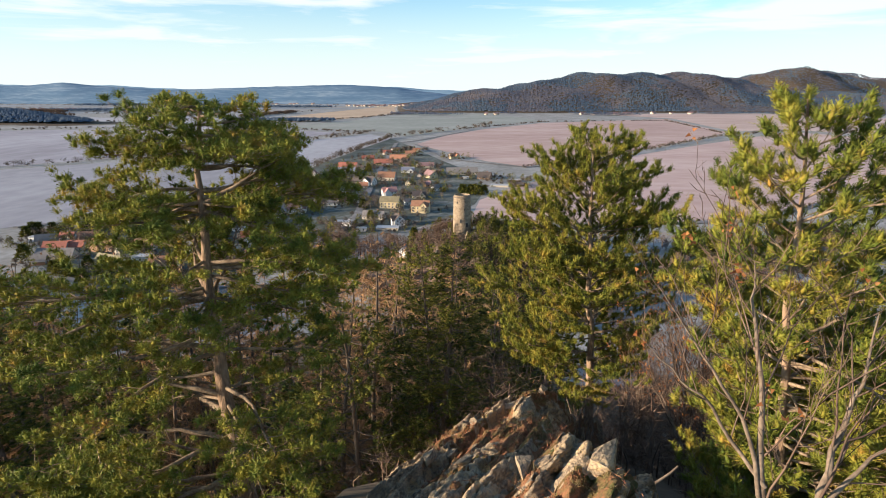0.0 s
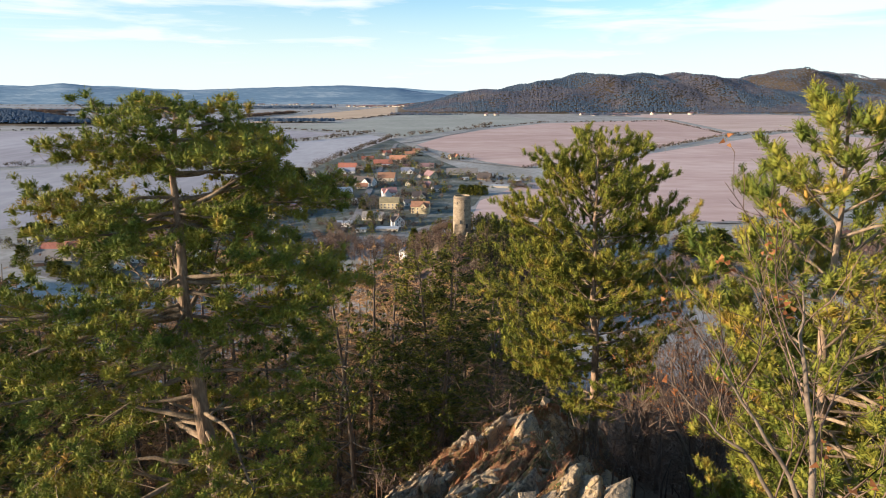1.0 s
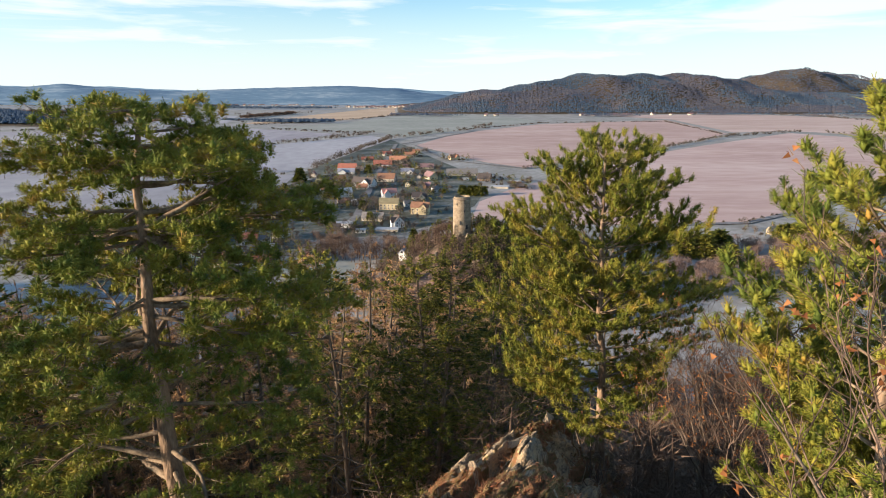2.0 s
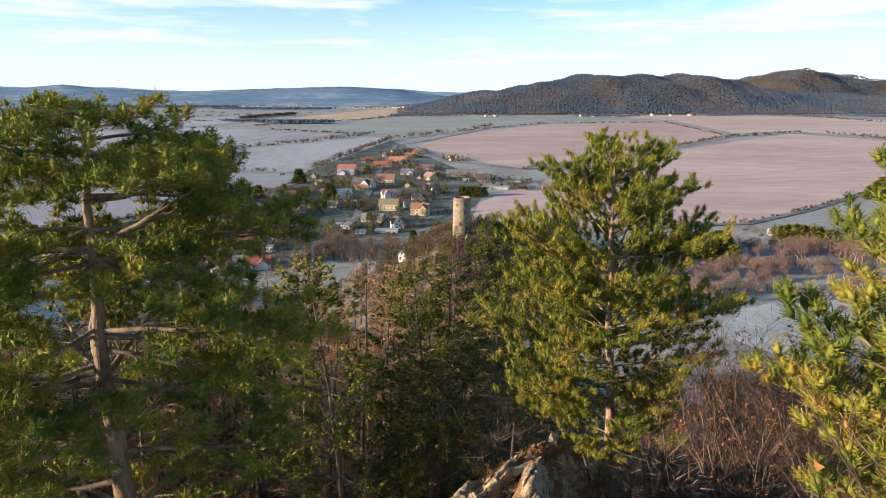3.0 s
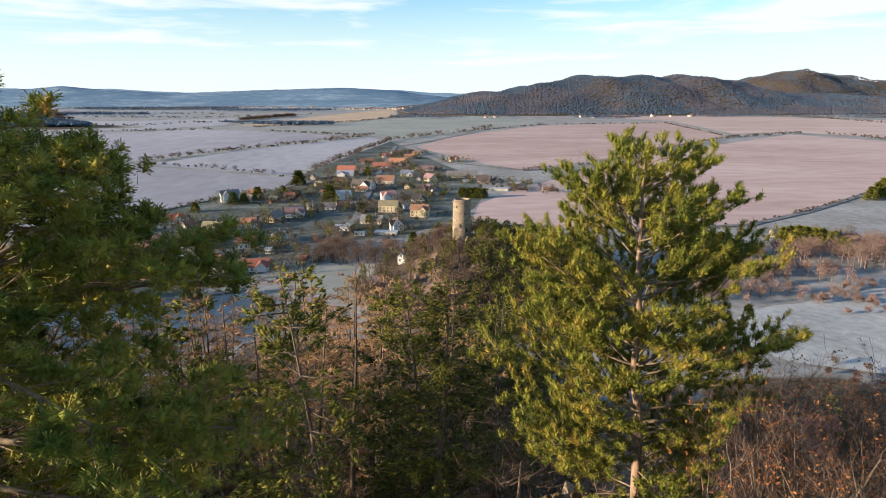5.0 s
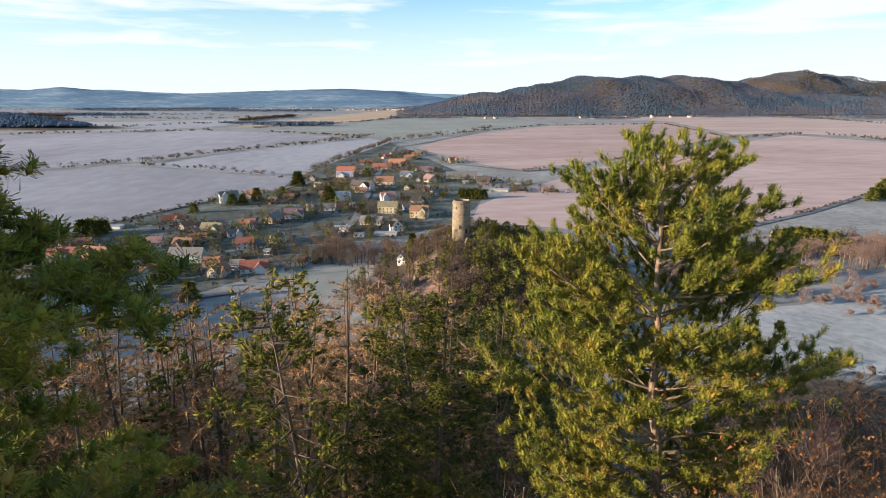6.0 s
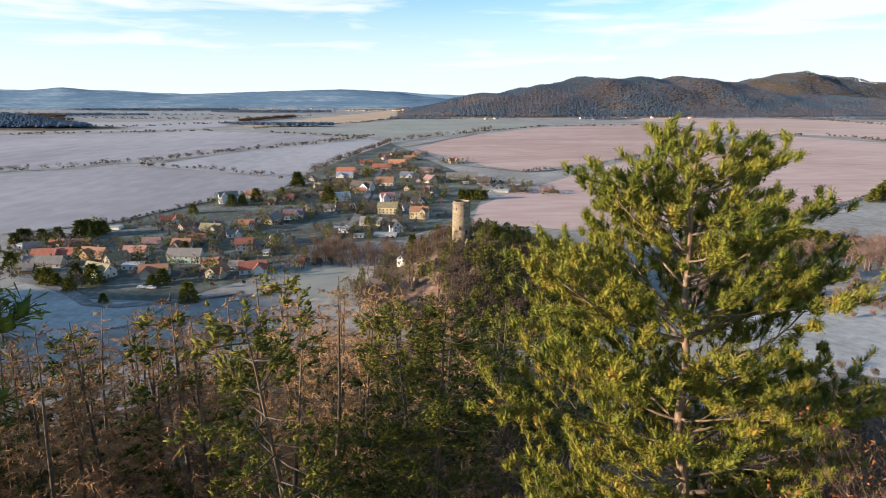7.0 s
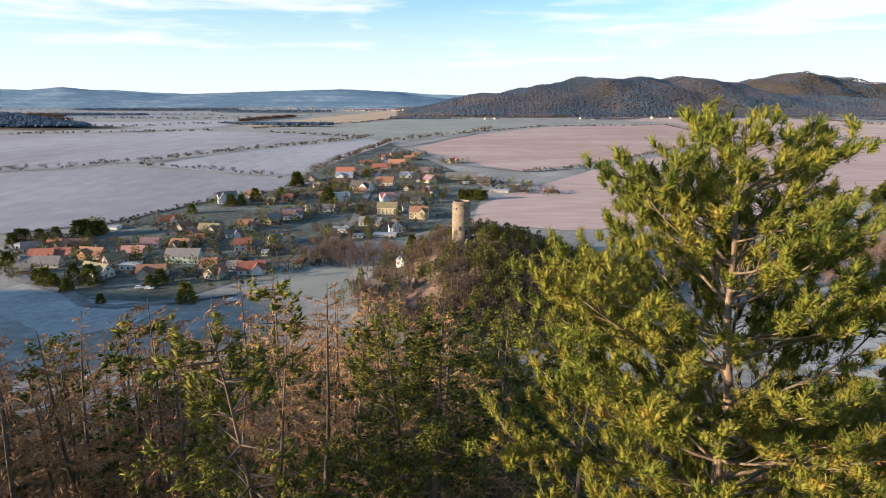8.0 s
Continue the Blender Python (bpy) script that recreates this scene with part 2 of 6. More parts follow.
glass.node_tree.nodes["Principled BSDF"].inputs["Base Color"].default_value = (0.03, 0.035, 0.045, 1)
glass.node_tree.nodes["Principled BSDF"].inputs["Roughness"].default_value = 0.12
car_white = surface("white_car_paint", [(0.6, 0.6, 0.6), (0.75, 0.75, 0.75)], 1, 5, 0.3, 0)
black_metal = surface("dark_metal", [(0.04, 0.04, 0.04), (0.08, 0.08, 0.08)], 1, 5, 0.5, 0)
wood_pole = surface("weathered_wood", [(0.16, 0.12, 0.09), (0.26, 0.21, 0.16)], 3, 6, 0.9, 0.3)


# ---- mesh helpers ----
class Build:
    """Gathers points and triangles of one mesh."""

    def __init__(self):
        self.v, self.t, self.n = [], [], 0

    def add(self, v, t):
        self.v.append(np.asarray(v, float).reshape(-1, 3))
        self.t.append(np.asarray(t, int).reshape(-1, 3) + self.n)
        self.n += len(self.v[-1])

    def tube(self, pts, radii, n=5):
        pts, k = np.asarray(pts, float), len(pts)
        d = np.gradient(pts, axis=0)
        d /= np.linalg.norm(d, axis=1)[:, None] + 1e-9
        ref = np.where(np.abs(d[:, 2:3]) > 0.85, [[1.0, 0, 0]], [[0, 0, 1.0]])
        a = np.cross(d, ref)
        a /= np.linalg.norm(a, axis=1)[:, None] + 1e-9
        b = np.cross(d, a)
        w = np.linspace(0, 2 * np.pi, n, endpoint=False)
        ring = pts[:, None] + np.asarray(radii)[:, None, None] * (np.cos(w)[None, :, None] * a[:, None] + np.sin(w)[None, :, None] * b[:, None])
        i, j = np.meshgrid(np.arange(k - 1), np.arange(n), indexing="ij")
        p, q = (i * n + j).ravel(), (i * n + (j + 1) % n).ravel()
        self.add(ring.reshape(-1, 3), np.concatenate([np.stack([p, q, q + n], 1), np.stack([p, q + n, p + n], 1)]))

    def blades(self, base, tip, width, side=None):
        """One slim triangle from each base to each tip."""
        base, tip = np.asarray(base, float), np.asarray(tip, float)
        if not len(base):
            return
        s = np.cross(tip - base, np.random.normal(size=base.shape) if side is None else side)
        s *= (np.asarray(width) / 2 / (np.linalg.norm(s, axis=1) + 1e-9))[:, None] if np.ndim(width) else width / 2 / (np.linalg.norm(s, axis=1) + 1e-9)[:, None]
        v = np.stack([base - s, base + s, tip], 1).reshape(-1, 3)
        self.add(v, np.arange(len(v)))

    def mesh(self, name, material, smooth=False):
        me = bpy.data.meshes.new(name)
        v, t = np.concatenate(self.v), np.concatenate(self.t)
        me.vertices.add(len(v)), me.loops.add(t.size), me.polygons.add(len(t))
        me.vertices.foreach_set("co", v.ravel())
        me.polygons.foreach_set("loop_start", np.arange(0, t.size, 3))
        me.loops.foreach_set("vertex_index", t.ravel())
        if smooth:
            me.polygons.foreach_set("use_smooth", np.ones(len(t), bool))
        me.materials.append(material)
        me.update(calc_edges=True)
        return me


def piece(name, build, material, parent=None, label="", smooth=False):
    """Links a gathered mesh as one part of its thing."""
    ob = new(name, build.mesh(name, material, smooth) if isinstance(build, Build) else build)
    ob.parent = parent
    return tagged(ob, label) if label else ob


def part(name, bm, material, parent, label=""):
    me = bpy.data.meshes.new(name)
    bm.to_mesh(me)
    bm.free()
    me.materials.append(material)
    ob = new(name, me)
    ob.parent = parent
    return tagged(ob, label) if label else ob


def box(bm, x0, x1, y0, y1, z0, z1):
    c = [bm.verts.new((x, y, z)) for x in (x0, x1) for y in (y0, y1) for z in (z0, z1)]
    for f in ((0, 1, 3, 2), (4, 6, 7, 5), (0, 4, 5, 1), (2, 3, 7, 6), (0, 2, 6, 4), (1, 5, 7, 3)):
        bm.faces.new([c[i] for i in f])


def unit(v):
    v = np.asarray(v, float)
    return v / (np.linalg.norm(v) + 1e-9)


# ---- lie of the land ----
def smooth_step(a, b, v):
    s = np.clip((v - a) / (b - a), 0, 1)
    return s * s * (3 - 2 * s)


HILL_X = [560, 700, 738, 800, 860, 950, 1070, 1160, 1230, 1300, 1350, 1420, 1568, 1800, 2200]
HILL_A = [0, 0, 20, 62, 88, 130, 158, 165, 155, 130, 100, 80, 60, 40, 0]
HILL_B = [0, 0, 0, 0, 0, 0, 40, 100, 135, 152, 181, 213, 137, 110, 80]


def land_height(x, y):
    x, y = np.asarray(x, float), np.asarray(y, float)
    # the wooded ridge that the camera leaves
    right = np.clip(x - np.interp(y, [2, 8, 12, 20], [4.2, 4.0, 5.2, 6.8]), 0, None)
    left = np.clip(np.interp(y, [2, 6, 8, 12, 16, 19, 22, 40], [-3.0, -2.4, -2.2, -2.6, -1.3, 0.7, 2.2, -3.0]) - x, 0, None)
    q = y + 1.3 * right + 0.10 * left
    crest = np.interp(q, [-400, -150, -30, 5, 8, 14, 20, 23, 27, 32, 45, 80, 130, 180, 225], [20, 62, 85, 86, 84.6, 81.8, 78.4, 75.5, 72, 68.5, 61.5, 45, 24, 7, 0])
    crest = crest - 1.7 * smooth_step(-6, -3, x) * smooth_step(9, 7, x) * smooth_step(3, 6, y) * smooth_step(26, 23, y)
    crest = crest - np.clip(np.interp(y, [-6, 2, 8, 13], [0.5, 0.9, 1.3, 1.3]) * left, 0, 7.5) * smooth_step(60, 24, y)
    crest = np.maximum(crest, 0)
    # two invented rises to the left rear, out of sight, that shade village and meadow
    shade = 107 * np.exp(-((x + 660) / 170) ** 2 - ((y - 100) / 125) ** 2)
    shade = shade + 24 * np.exp(-((x + 268) / 70) ** 2 - ((y - 163) / 50) ** 2)
    knoll = 20.5 * np.exp(-((x - 12) / np.where(x < 12, 29, 52)) ** 2 - ((y - 302) / 46) ** 2)
    along = 784 + 1105 * x / np.maximum(y, 60)
    bumps = 9 * np.sin(x / 97 + 1.3 * np.sin(y / 151)) + 7 * np.sin(x / 41 + y / 83) + 5 * np.sin(y / 37 - x / 63)
    far = smooth_step(2480, 2950, y) * np.interp(along, HILL_X, HILL_A) * (1 - 0.35 * smooth_step(3000, 3500, y))
    back = smooth_step(3100, 3750, y) * np.interp(along, HILL_X, HILL_B)
    high = np.maximum(far, back)
    copse = 36 * np.exp(-((x + 1230) / 190) ** 2 - ((y - 1700) / 75) ** 2)
    z = np.maximum(crest, 0) + shade + knoll + copse + np.where(y > 1000, high + bumps * np.clip(high / 120, 0, 1), 0)
    return z


def ground_at(x, y):
    return float(land_height(x, y))


# ---- ground ----
def warped(lo, hi, n, tight, mid):
    a = np.linspace(np.arcsinh((lo - mid) / tight), np.arcsinh((hi - mid) / tight), n)
    return mid + tight * np.sinh(a)


gx = np.unique(np.concatenate([warped(-4300, 4300, 190, 26, 0), np.arange(-60.0, 2400.0, 48.0)]))
gy = np.unique(np.concatenate([warped(-1500, 2380, 235, 40, 18), np.arange(2420.0, 4940.0, 32.0)]))
GX, GY = np.meshgrid(gx, gy, indexing="ij")
GZ = land_height(GX, GY)
rng = np.random.default_rng(5)
rough_near = np.array([noise.noise((a * 0.35, b * 0.35, 0.0)) * 0.35 + noise.noise((a * 0.06, b * 0.06, 3.0)) * 1.2 for a, b in zip(GX.ravel(), GY.ravel())]).reshape(GZ.shape)
GZ = GZ + rough_near * np.clip((GZ - 1) / 20, 0, 1) * (GY < 420) * np.clip(np.hypot(GX - 1, GY - 12) / 12 - 0.6, 0, 1)
nx, ny = GZ.shape
ii, jj = np.meshgrid(np.arange(nx - 1), np.arange(ny - 1), indexing="ij")
p0 = (ii * ny + jj).ravel()
land_build = Build()
land_build.add(np.stack([GX, GY, GZ], -1), np.concatenate([np.stack([p0, p0 + ny, p0 + ny + 1], 1), np.stack([p0, p0 + ny + 1, p0 + 1], 1)]))
ground = piece("ground", land_build, land, smooth=True)
patchy = np.array([noise.noise((a * 0.07, b * 0.07, 6.0)) for a, b in zip(GX.ravel(), GY.ravel())]).reshape(GZ.shape)
wooded = smooth_step(0.3, 2.2, GZ + patchy) * np.where((GX < -70) & (GY > 90) & (GY < 900), 0, 1)
wooded = np.maximum(wooded, 0.85 * smooth_step(1.2, 0.8, np.hypot((GX - 110) / 95, (GY - 125) / 62) + 0.4 * patchy))
scree = smooth_step(1.25, 0.8, np.hypot((GX + 11) / 11, (GY - 265) / 27) + 0.35 * patchy)
for key, values in (("wooded", wooded), ("scree", scree)):
    ground.data.attributes.new(key, "FLOAT", "POINT").data.foreach_set("value", values.ravel().astype(np.float32))
overlay(land, "wooded", [(0.035, 0.03, 0.02), (0.085, 0.062, 0.04), (0.15, 0.105, 0.07)], 0.5)
overlay(land, "scree", [(0.16, 0.10, 0.075), (0.27, 0.17, 0.125), (0.38, 0.26, 0.19)], 0.25)
tagged(ground, "frosted valley grassland rising to wooded ridges", "ground", kind="structure")


LAID = []


def field(name, material, *corners, z=None):
    """A flat field laid just over the grassland."""
    LAID.append(name)
    z = z or 0.14 + 0.02 * len(LAID)
    bm = bmesh.new()
    f = bm.faces.new([bm.verts.new((x, min(y, 4250), z)) for x, y in corners])
    f.normal_update()
    if f.normal.z < 0:
        f.normal_flip()
    bmesh.ops.triangulate(bm, faces=bm.faces[:])
    ob = part(name.split("_")[0] + "_ground", bm, material, None)
    ob.name = name
    return tagged(ob, material.name.replace("_", " ") + " covering a wide flat field", "field", kind="structure")


def road(_, width, *pts):
    b = Build()
    pts = np.array(pts, float)
    d = np.gradient(pts, axis=0)
    d /= np.linalg.norm(d, axis=1)[:, None]
    s = np.stack([-d[:, 1], d[:, 0]], 1) * width
    v = np.concatenate([np.c_[pts + s, np.full(len(pts), 0.62)], np.c_[pts - s, np.full(len(pts), 0.62)]])
    k = len(pts)
    i = np.arange(k - 1)
    b.add(v, np.concatenate([np.stack([i, i + 1, i + k + 1], 1), np.stack([i, i + k + 1, i + k], 1)]))
    return tagged(piece("road", b, road_mat), "narrow worn grey asphalt country road", "road", kind="structure")


# ---- fields and roads ----
field("field_fallow", frost_grey, (-579, 638), (-514, 712), (-433, 780), (-385, 786), (-176, 673), (-166, 697), (-158, 602), (-204, 536), (-242, 439), (-293, 402), (-333, 362))
field("field_stubble", frost_blue, (-383, 798), (-328, 1011), (-153, 1302), (-101, 1179), (-159, 773), (-181, 692))
field("field_plough", frost_grey2, (-1114, 1238), (-1012, 1413), (-723, 1498), (-641, 1620), (-415, 1498), (-224, 1337), (-351, 1054), (-458, 825), (-537, 744), (-614, 677))
field("field_straw", straw, (-585, 1762), (-512, 2513), (-223, 5017), (-109, 2872), (-280, 2138), (-380, 1860))
field("field_winter", frost_green, (-421, 1569), (-306, 1827), (-91, 2577), (83, 1896), (89, 1569), (-72, 1238), (-151, 1393))
field("field_pink", pink1, (-47, 1054), (7, 1269), (88, 1454), (283, 1762), (726, 2010), (628, 1356), (375, 1032), (237, 869), (100, 739), (56, 798))
field("field_broad", pink2, (21, 435), (31, 505), (61, 564), (118, 650), (233, 825), (451, 1054), (774, 1374), (847, 1179), (880, 943), (637, 617), (434, 599), (289, 473), (216, 423), (171, 419), (84, 412), (39, 431))
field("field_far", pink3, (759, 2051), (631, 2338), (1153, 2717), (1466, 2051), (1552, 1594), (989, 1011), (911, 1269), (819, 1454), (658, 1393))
field("field_far_green", frost_green, (-62, 2872), (184, 2645), (305, 1896), (97, 1594), (32, 2185))
field("meadow_frosty", frost_white, (-219, 248), (-202, 297), (-159, 265), (-119, 261), (-123, 238), (-150, 218), (-191, 204))
field("meadow_green", frost_green, (-88, 308), (-82, 321), (-68, 325), (-52, 322), (-39, 310), (-32, 294), (-35, 277), (-46, 269), (-62, 271), (-77, 284))
field("meadow_valley", frost_white, (111, 229), (128, 246), (144, 254), (158, 257), (176, 267), (200, 272), (232, 284), (266, 277), (274, 248), (230, 200), (205, 188), (150, 186), (120, 197), (108, 214))
field("field_left_far", frost_blue, (-2158, 2185), (-1631, 2284), (-1114, 2094), (-775, 2338), (-639, 1827), (-777, 1594), (-1105, 1544), (-1399, 1413))
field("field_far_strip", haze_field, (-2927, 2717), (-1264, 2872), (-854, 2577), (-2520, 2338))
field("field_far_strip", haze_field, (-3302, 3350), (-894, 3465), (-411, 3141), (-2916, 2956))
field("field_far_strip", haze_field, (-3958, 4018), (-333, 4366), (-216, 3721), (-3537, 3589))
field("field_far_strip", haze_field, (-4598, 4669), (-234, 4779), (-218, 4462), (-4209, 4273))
field("village_ground", village_mat, (-230, 325), (-238, 431), (-202, 542), (-162, 668), (-156, 761), (-102, 1193), (-60, 1040), (-8, 830), (36, 672), (40, 564), (26, 487), (3, 427), (-30, 384), (-84, 369), (-85, 319), (-104, 290), (-121, 265), (-161, 269), (-204, 299), z=0.12)

road(0, 2.6, (-207, 296), (-173, 277), (-156, 261), (-142, 258), (-118, 265), (-95, 277))
road(0, 3, (-69, 384), (-64, 443), (-69, 564), (-75, 733), (-82, 1077), (-50, 1126), (75, 1454))
road(0, 2.6, (-47, 1054), (5, 825), (48, 780), (99, 733), (159, 761))
road(0, 3, (157, 412), (214, 419), (286, 469), (421, 581), (677, 761))
road(0, 2.6, (-291, 399), (-240, 435), (-202, 530), (-156, 595), (-134, 650))


# ---- far hills and woods ----
def far_ridge(name, dist, xs, tops, material, label):
    """A distant ridge as a solid swell of land on the horizon."""
    b = Build()
    px = np.linspace(xs[0], xs[-1], 160)
    top = np.interp(px, xs, tops) + np.array([noise.noise((p * 0.05, dist, 0)) * 3 + noise.noise((p * 0.2, dist, 0)) * 1.2 for p in px])
    x = (px - 784) / 1105 * dist
    rows = [np.stack([x * (1 - 0.06 * (1 - k)), np.full_like(x, dist - 260 * (1 - k)), np.maximum(top, 3) * math.sin(k * math.pi / 2)], -1) for k in np.linspace(0, 1, 7)]
    v = np.stack(rows, 1).reshape(-1, 3)
    i, j = np.meshgrid(np.arange(159), np.arange(6), indexing="ij")
    p = (i * 7 + j).ravel()
    b.add(v, np.concatenate([np.stack([p, p + 7, p + 8], 1), np.stack([p, p + 8, p + 1], 1)]))
    return tagged(piece(name, b, material, smooth=True), label, "hills", kind="structure")


far_ridge("backdrop_hills", 4600, [-500, -200, 0, 60, 110, 180, 300, 380, 450, 610, 700, 745, 800], [100, 120, 122, 128, 148, 122, 94, 104, 114, 132, 112, 84, 60], hazed_hill_far, "long wooded hills on the horizon, painted haze blue")
far_ridge("backdrop_far_hills", 4850, [-500, 0, 60, 200, 260, 330, 450, 700, 760, 900], [130, 138, 125, 130, 112, 100, 98, 118, 96, 80], hazed_hill_farther, "farthest hills on the horizon, painted a paler haze blue")


def crowns(b, x, y, z, h, w, n=4):
    """Far tree crowns, all in one mesh, close enough to hide the ground between them."""
    k = len(x)
    ang = np.linspace(0, 2 * np.pi, n, endpoint=False) + np.random.uniform(0, 6.28, k)[:, None]
    s = w[:, None] * np.random.uniform(0.8, 1.25, (k, n))
    ring = np.stack([x[:, None] + s * np.cos(ang), y[:, None] + s * np.sin(ang), z[:, None] + h[:, None] * 0.45 * np.random.uniform(0.8, 1.2, (k, n))], -1)
    top = np.stack([x + np.random.normal(0, 0.1, k) * w, y, z + h], -1)[:, None]
    t = np.array([(i, (i + 1) % n, n) for i in range(n)])
    b.add(np.concatenate([ring, top], 1).reshape(-1, 3), (t[None] + (np.arange(k) * (n + 1))[:, None, None]).reshape(-1, 3))


def hill_woods():
    np.random.seed(11)
    green, brown = Build(), Build()
    for y0, y1, count in ((2290, 2480, 5000), (2480, 3050, 32000), (3050, 4000, 22000)):
        y = np.random.uniform(y0, y1, count)
        x = (np.random.uniform(690, 1720, count) - 784) / 1105 * y
        z = land_height(x, y)
        keep = z > 6 if y0 > 2300 else np.array([noise.noise((a * 0.004, b_ * 0.009, 3.0)) > 0.30 - 0.0016 * (b_ - 2290) for a, b_ in zip(x, y)])
        x, y, z = x[keep], y[keep], z[keep]
        kind = np.array([noise.noise((a * 0.004, b_ * 0.006, 1.0)) + 0.5 * noise.noise((a * 0.02, b_ * 0.02, 2.0)) for a, b_ in zip(x, y)]) + np.random.normal(0, 0.12, len(x))
        h = np.random.uniform(7.5, 10.5, len(x))
        z = z - np.minimum(3.0, z * 0.5)
        g = kind > 0.05
        crowns(green, x[g], y[g], z[g], h[g] * 1.15, h[g] * 0.45)
        crowns(brown, x[~g], y[~g], z[~g], h[~g] * 0.9, h[~g] * 0.65)
    tagged(piece("haze_tinted_conifers", green, hazed_wood_green, smooth=True), "dark green conifers covering the wooded hill, haze blue painted in", "woodland", kind="stuff")
    tagged(piece("haze_tinted_bare_trees", brown, hazed_wood_brown, smooth=True), "russet bare broadleaf trees covering the wooded hill, haze grey painted in", "woodland", kind="stuff")


hill_woods()


def plain_copses():
    """Woods that stand on the far plain: a low wooded rise and long copses."""
    np.random.seed(23)
    b = Build()
    for cx, cy, rx, ry, count, tall in ((-1230, 1690, 270, 85, 2600, 11), (-440, 1830, 120, 26, 420, 13), (-640, 1960, 60, 16, 90, 9), (-1560, 2750, 260, 40, 500, 14), (-900, 3300, 330, 50, 600, 15), (-1700, 3700, 500, 60, 700, 17)):
        a, q = np.random.uniform(0, 6.28, count), np.sqrt(np.random.random(count))
        x, y = cx + rx * q * np.cos(a), cy + ry * q * np.sin(a)
        h = tall * np.random.uniform(0.7, 1.15, count)
        crowns(b, x, y, land_height(x, y) - 0.5, h, h * 0.5)
    tagged(piece("plain_copses", b, hazed_wood_green, smooth=True), "copses and a wooded rise on the plain in painted haze blue", "woodland", kind="stuff")


plain_copses()


def far_hamlets():
    """Villages on the far plain, each house a gabled block a few metres high."""
    r = random.Random(4)
    walls, roofs = Build(), Build()
    for cx, cy, rx, ry, count in ((-1830, 2900, 170, 60, 26), (-1500, 4150, 420, 90, 60), (-380, 3650, 190, 90, 44), (620, 2380, 70, 20, 5), (900, 2440, 90, 15, 5), (170, 2340, 30, 10, 2)):
        for k in range(count):
            x, y = r.gauss(cx, rx * 0.6), r.gauss(cy, ry * 0.6)
            z, w, d, h, a = ground_at(x, y), r.uniform(6, 11), r.uniform(4, 6), r.uniform(3.5, 6.5), r.uniform(-0.6, 0.6)
            ca, sa = math.cos(a), math.sin(a)

            def turned(pts):
                return [(x + p * ca - q * sa, y + p * sa + q * ca, z + t) for p, q, t in pts]
            walls.add(turned([(-w, -d, -1), (w, -d, -1), (w, d, -1), (-w, d, -1), (-w, -d, h), (w, -d, h), (w, d, h), (-w, d, h), (-w, 0, h + d * 0.8), (w, 0, h + d * 0.8)]),
                      [(0, 1, 5), (0, 5, 4), (1, 2, 6), (1, 6, 5), (2, 3, 7), (2, 7, 6), (3, 0, 4), (3, 4, 7), (5, 6, 9), (7, 4, 8)])
            roofs.add(turned([(-w - 0.4, -d - 0.5, h - 0.3), (w + 0.4, -d - 0.5, h - 0.3), (w + 0.4, 0, h + d * 0.8 + 0.2), (-w - 0.4, 0, h + d * 0.8 + 0.2), (-w - 0.4, d + 0.5, h - 0.3), (w + 0.4, d + 0.5, h - 0.3)]),
                      [(0, 1, 2), (0, 2, 3), (3, 2, 5), (3, 5, 4)])
    tagged(piece("far_hamlet_walls", walls, WALLS["cream"]), "pale walled houses of villages far across the plain", "houses", kind="stuff")
    tagged(piece("far_hamlet_roofs", roofs, ROOFS["mauve"]), "tiled roofs of villages far across the plain", "houses", kind="stuff")


far_hamlets()


def fuzzy(b, x, y, z, h, w, count, seed, blade=0.16):
    """A bare crown: a loose cloud of fine twigs on a short stem, broken and uneven in outline."""
    r = np.random.default_rng(seed)
    knots = r.normal(0, 0.36, (6, 3)) * [w, w, h * 0.34] + [x, y, z + h * 0.47]
    d = r.normal(size=(count, 3))
    d /= np.linalg.norm(d, axis=1)[:, None]
    size = np.array([w, w, h * 0.42]) * 0.62
    a = knots[r.integers(0, 6, count)] + d * size * r.uniform(0.0, 0.8, (count, 1))
    a[:, 2] = np.maximum(a[:, 2], z + 0.1 * h)
    tip = a + (d * 0.75 + [0, 0, 0.35] + r.normal(0, 0.25, (count, 3))) * size * r.uniform(0.2, 0.6, (count, 1))
    b.blades(a, tip, r.uniform(0.6, 1.5, count) * blade)
    b.tube([(x, y, z - 0.5), (x, y, z + h * 0.3), (x + r.normal(0, 0.2), y, z + h * 0.7)], [h * 0.022, h * 0.016, h * 0.004], 4)


def cloud(b, x, y, z, h, w, count, seed, grain=0.4):
    """A far bare crown: rounded billows of many small twig clumps, about grain metres each, on a short trunk."""
    r = np.random.default_rng(seed)
    n = 9
    lobe = r.normal(size=(n, 3))
    lobe /= np.linalg.norm(lobe, axis=1)[:, None]
    lobe = lobe * [w * 0.55, w * 0.55, h * 0.24] * r.uniform(0.4, 1.0, (n, 1)) + [x, y, z + h * 0.6]
    d = r.normal(size=(count, 3))
    d /= np.linalg.norm(d, axis=1)[:, None]
    a = lobe[r.integers(0, n, count)] + d * [w * 0.5, w * 0.5, h * 0.2] * r.uniform(0.3, 1.0, (count, 1)) ** 0.5
    a[:, 2] = np.maximum(a[:, 2], z + 0.12 * h)
    b.blades(a, a + r.normal(0, 0.7, (count, 3)) * grain + d * grain * 0.4, r.uniform(0.4, 1.1, count) * grain)
    b.tube([(x, y, z - 0.5), (x, y, z + h * 0.35), (x + r.normal(0, 0.2), y, z + h * 0.8)], [h * 0.022, h * 0.016, h * 0.004], 4)


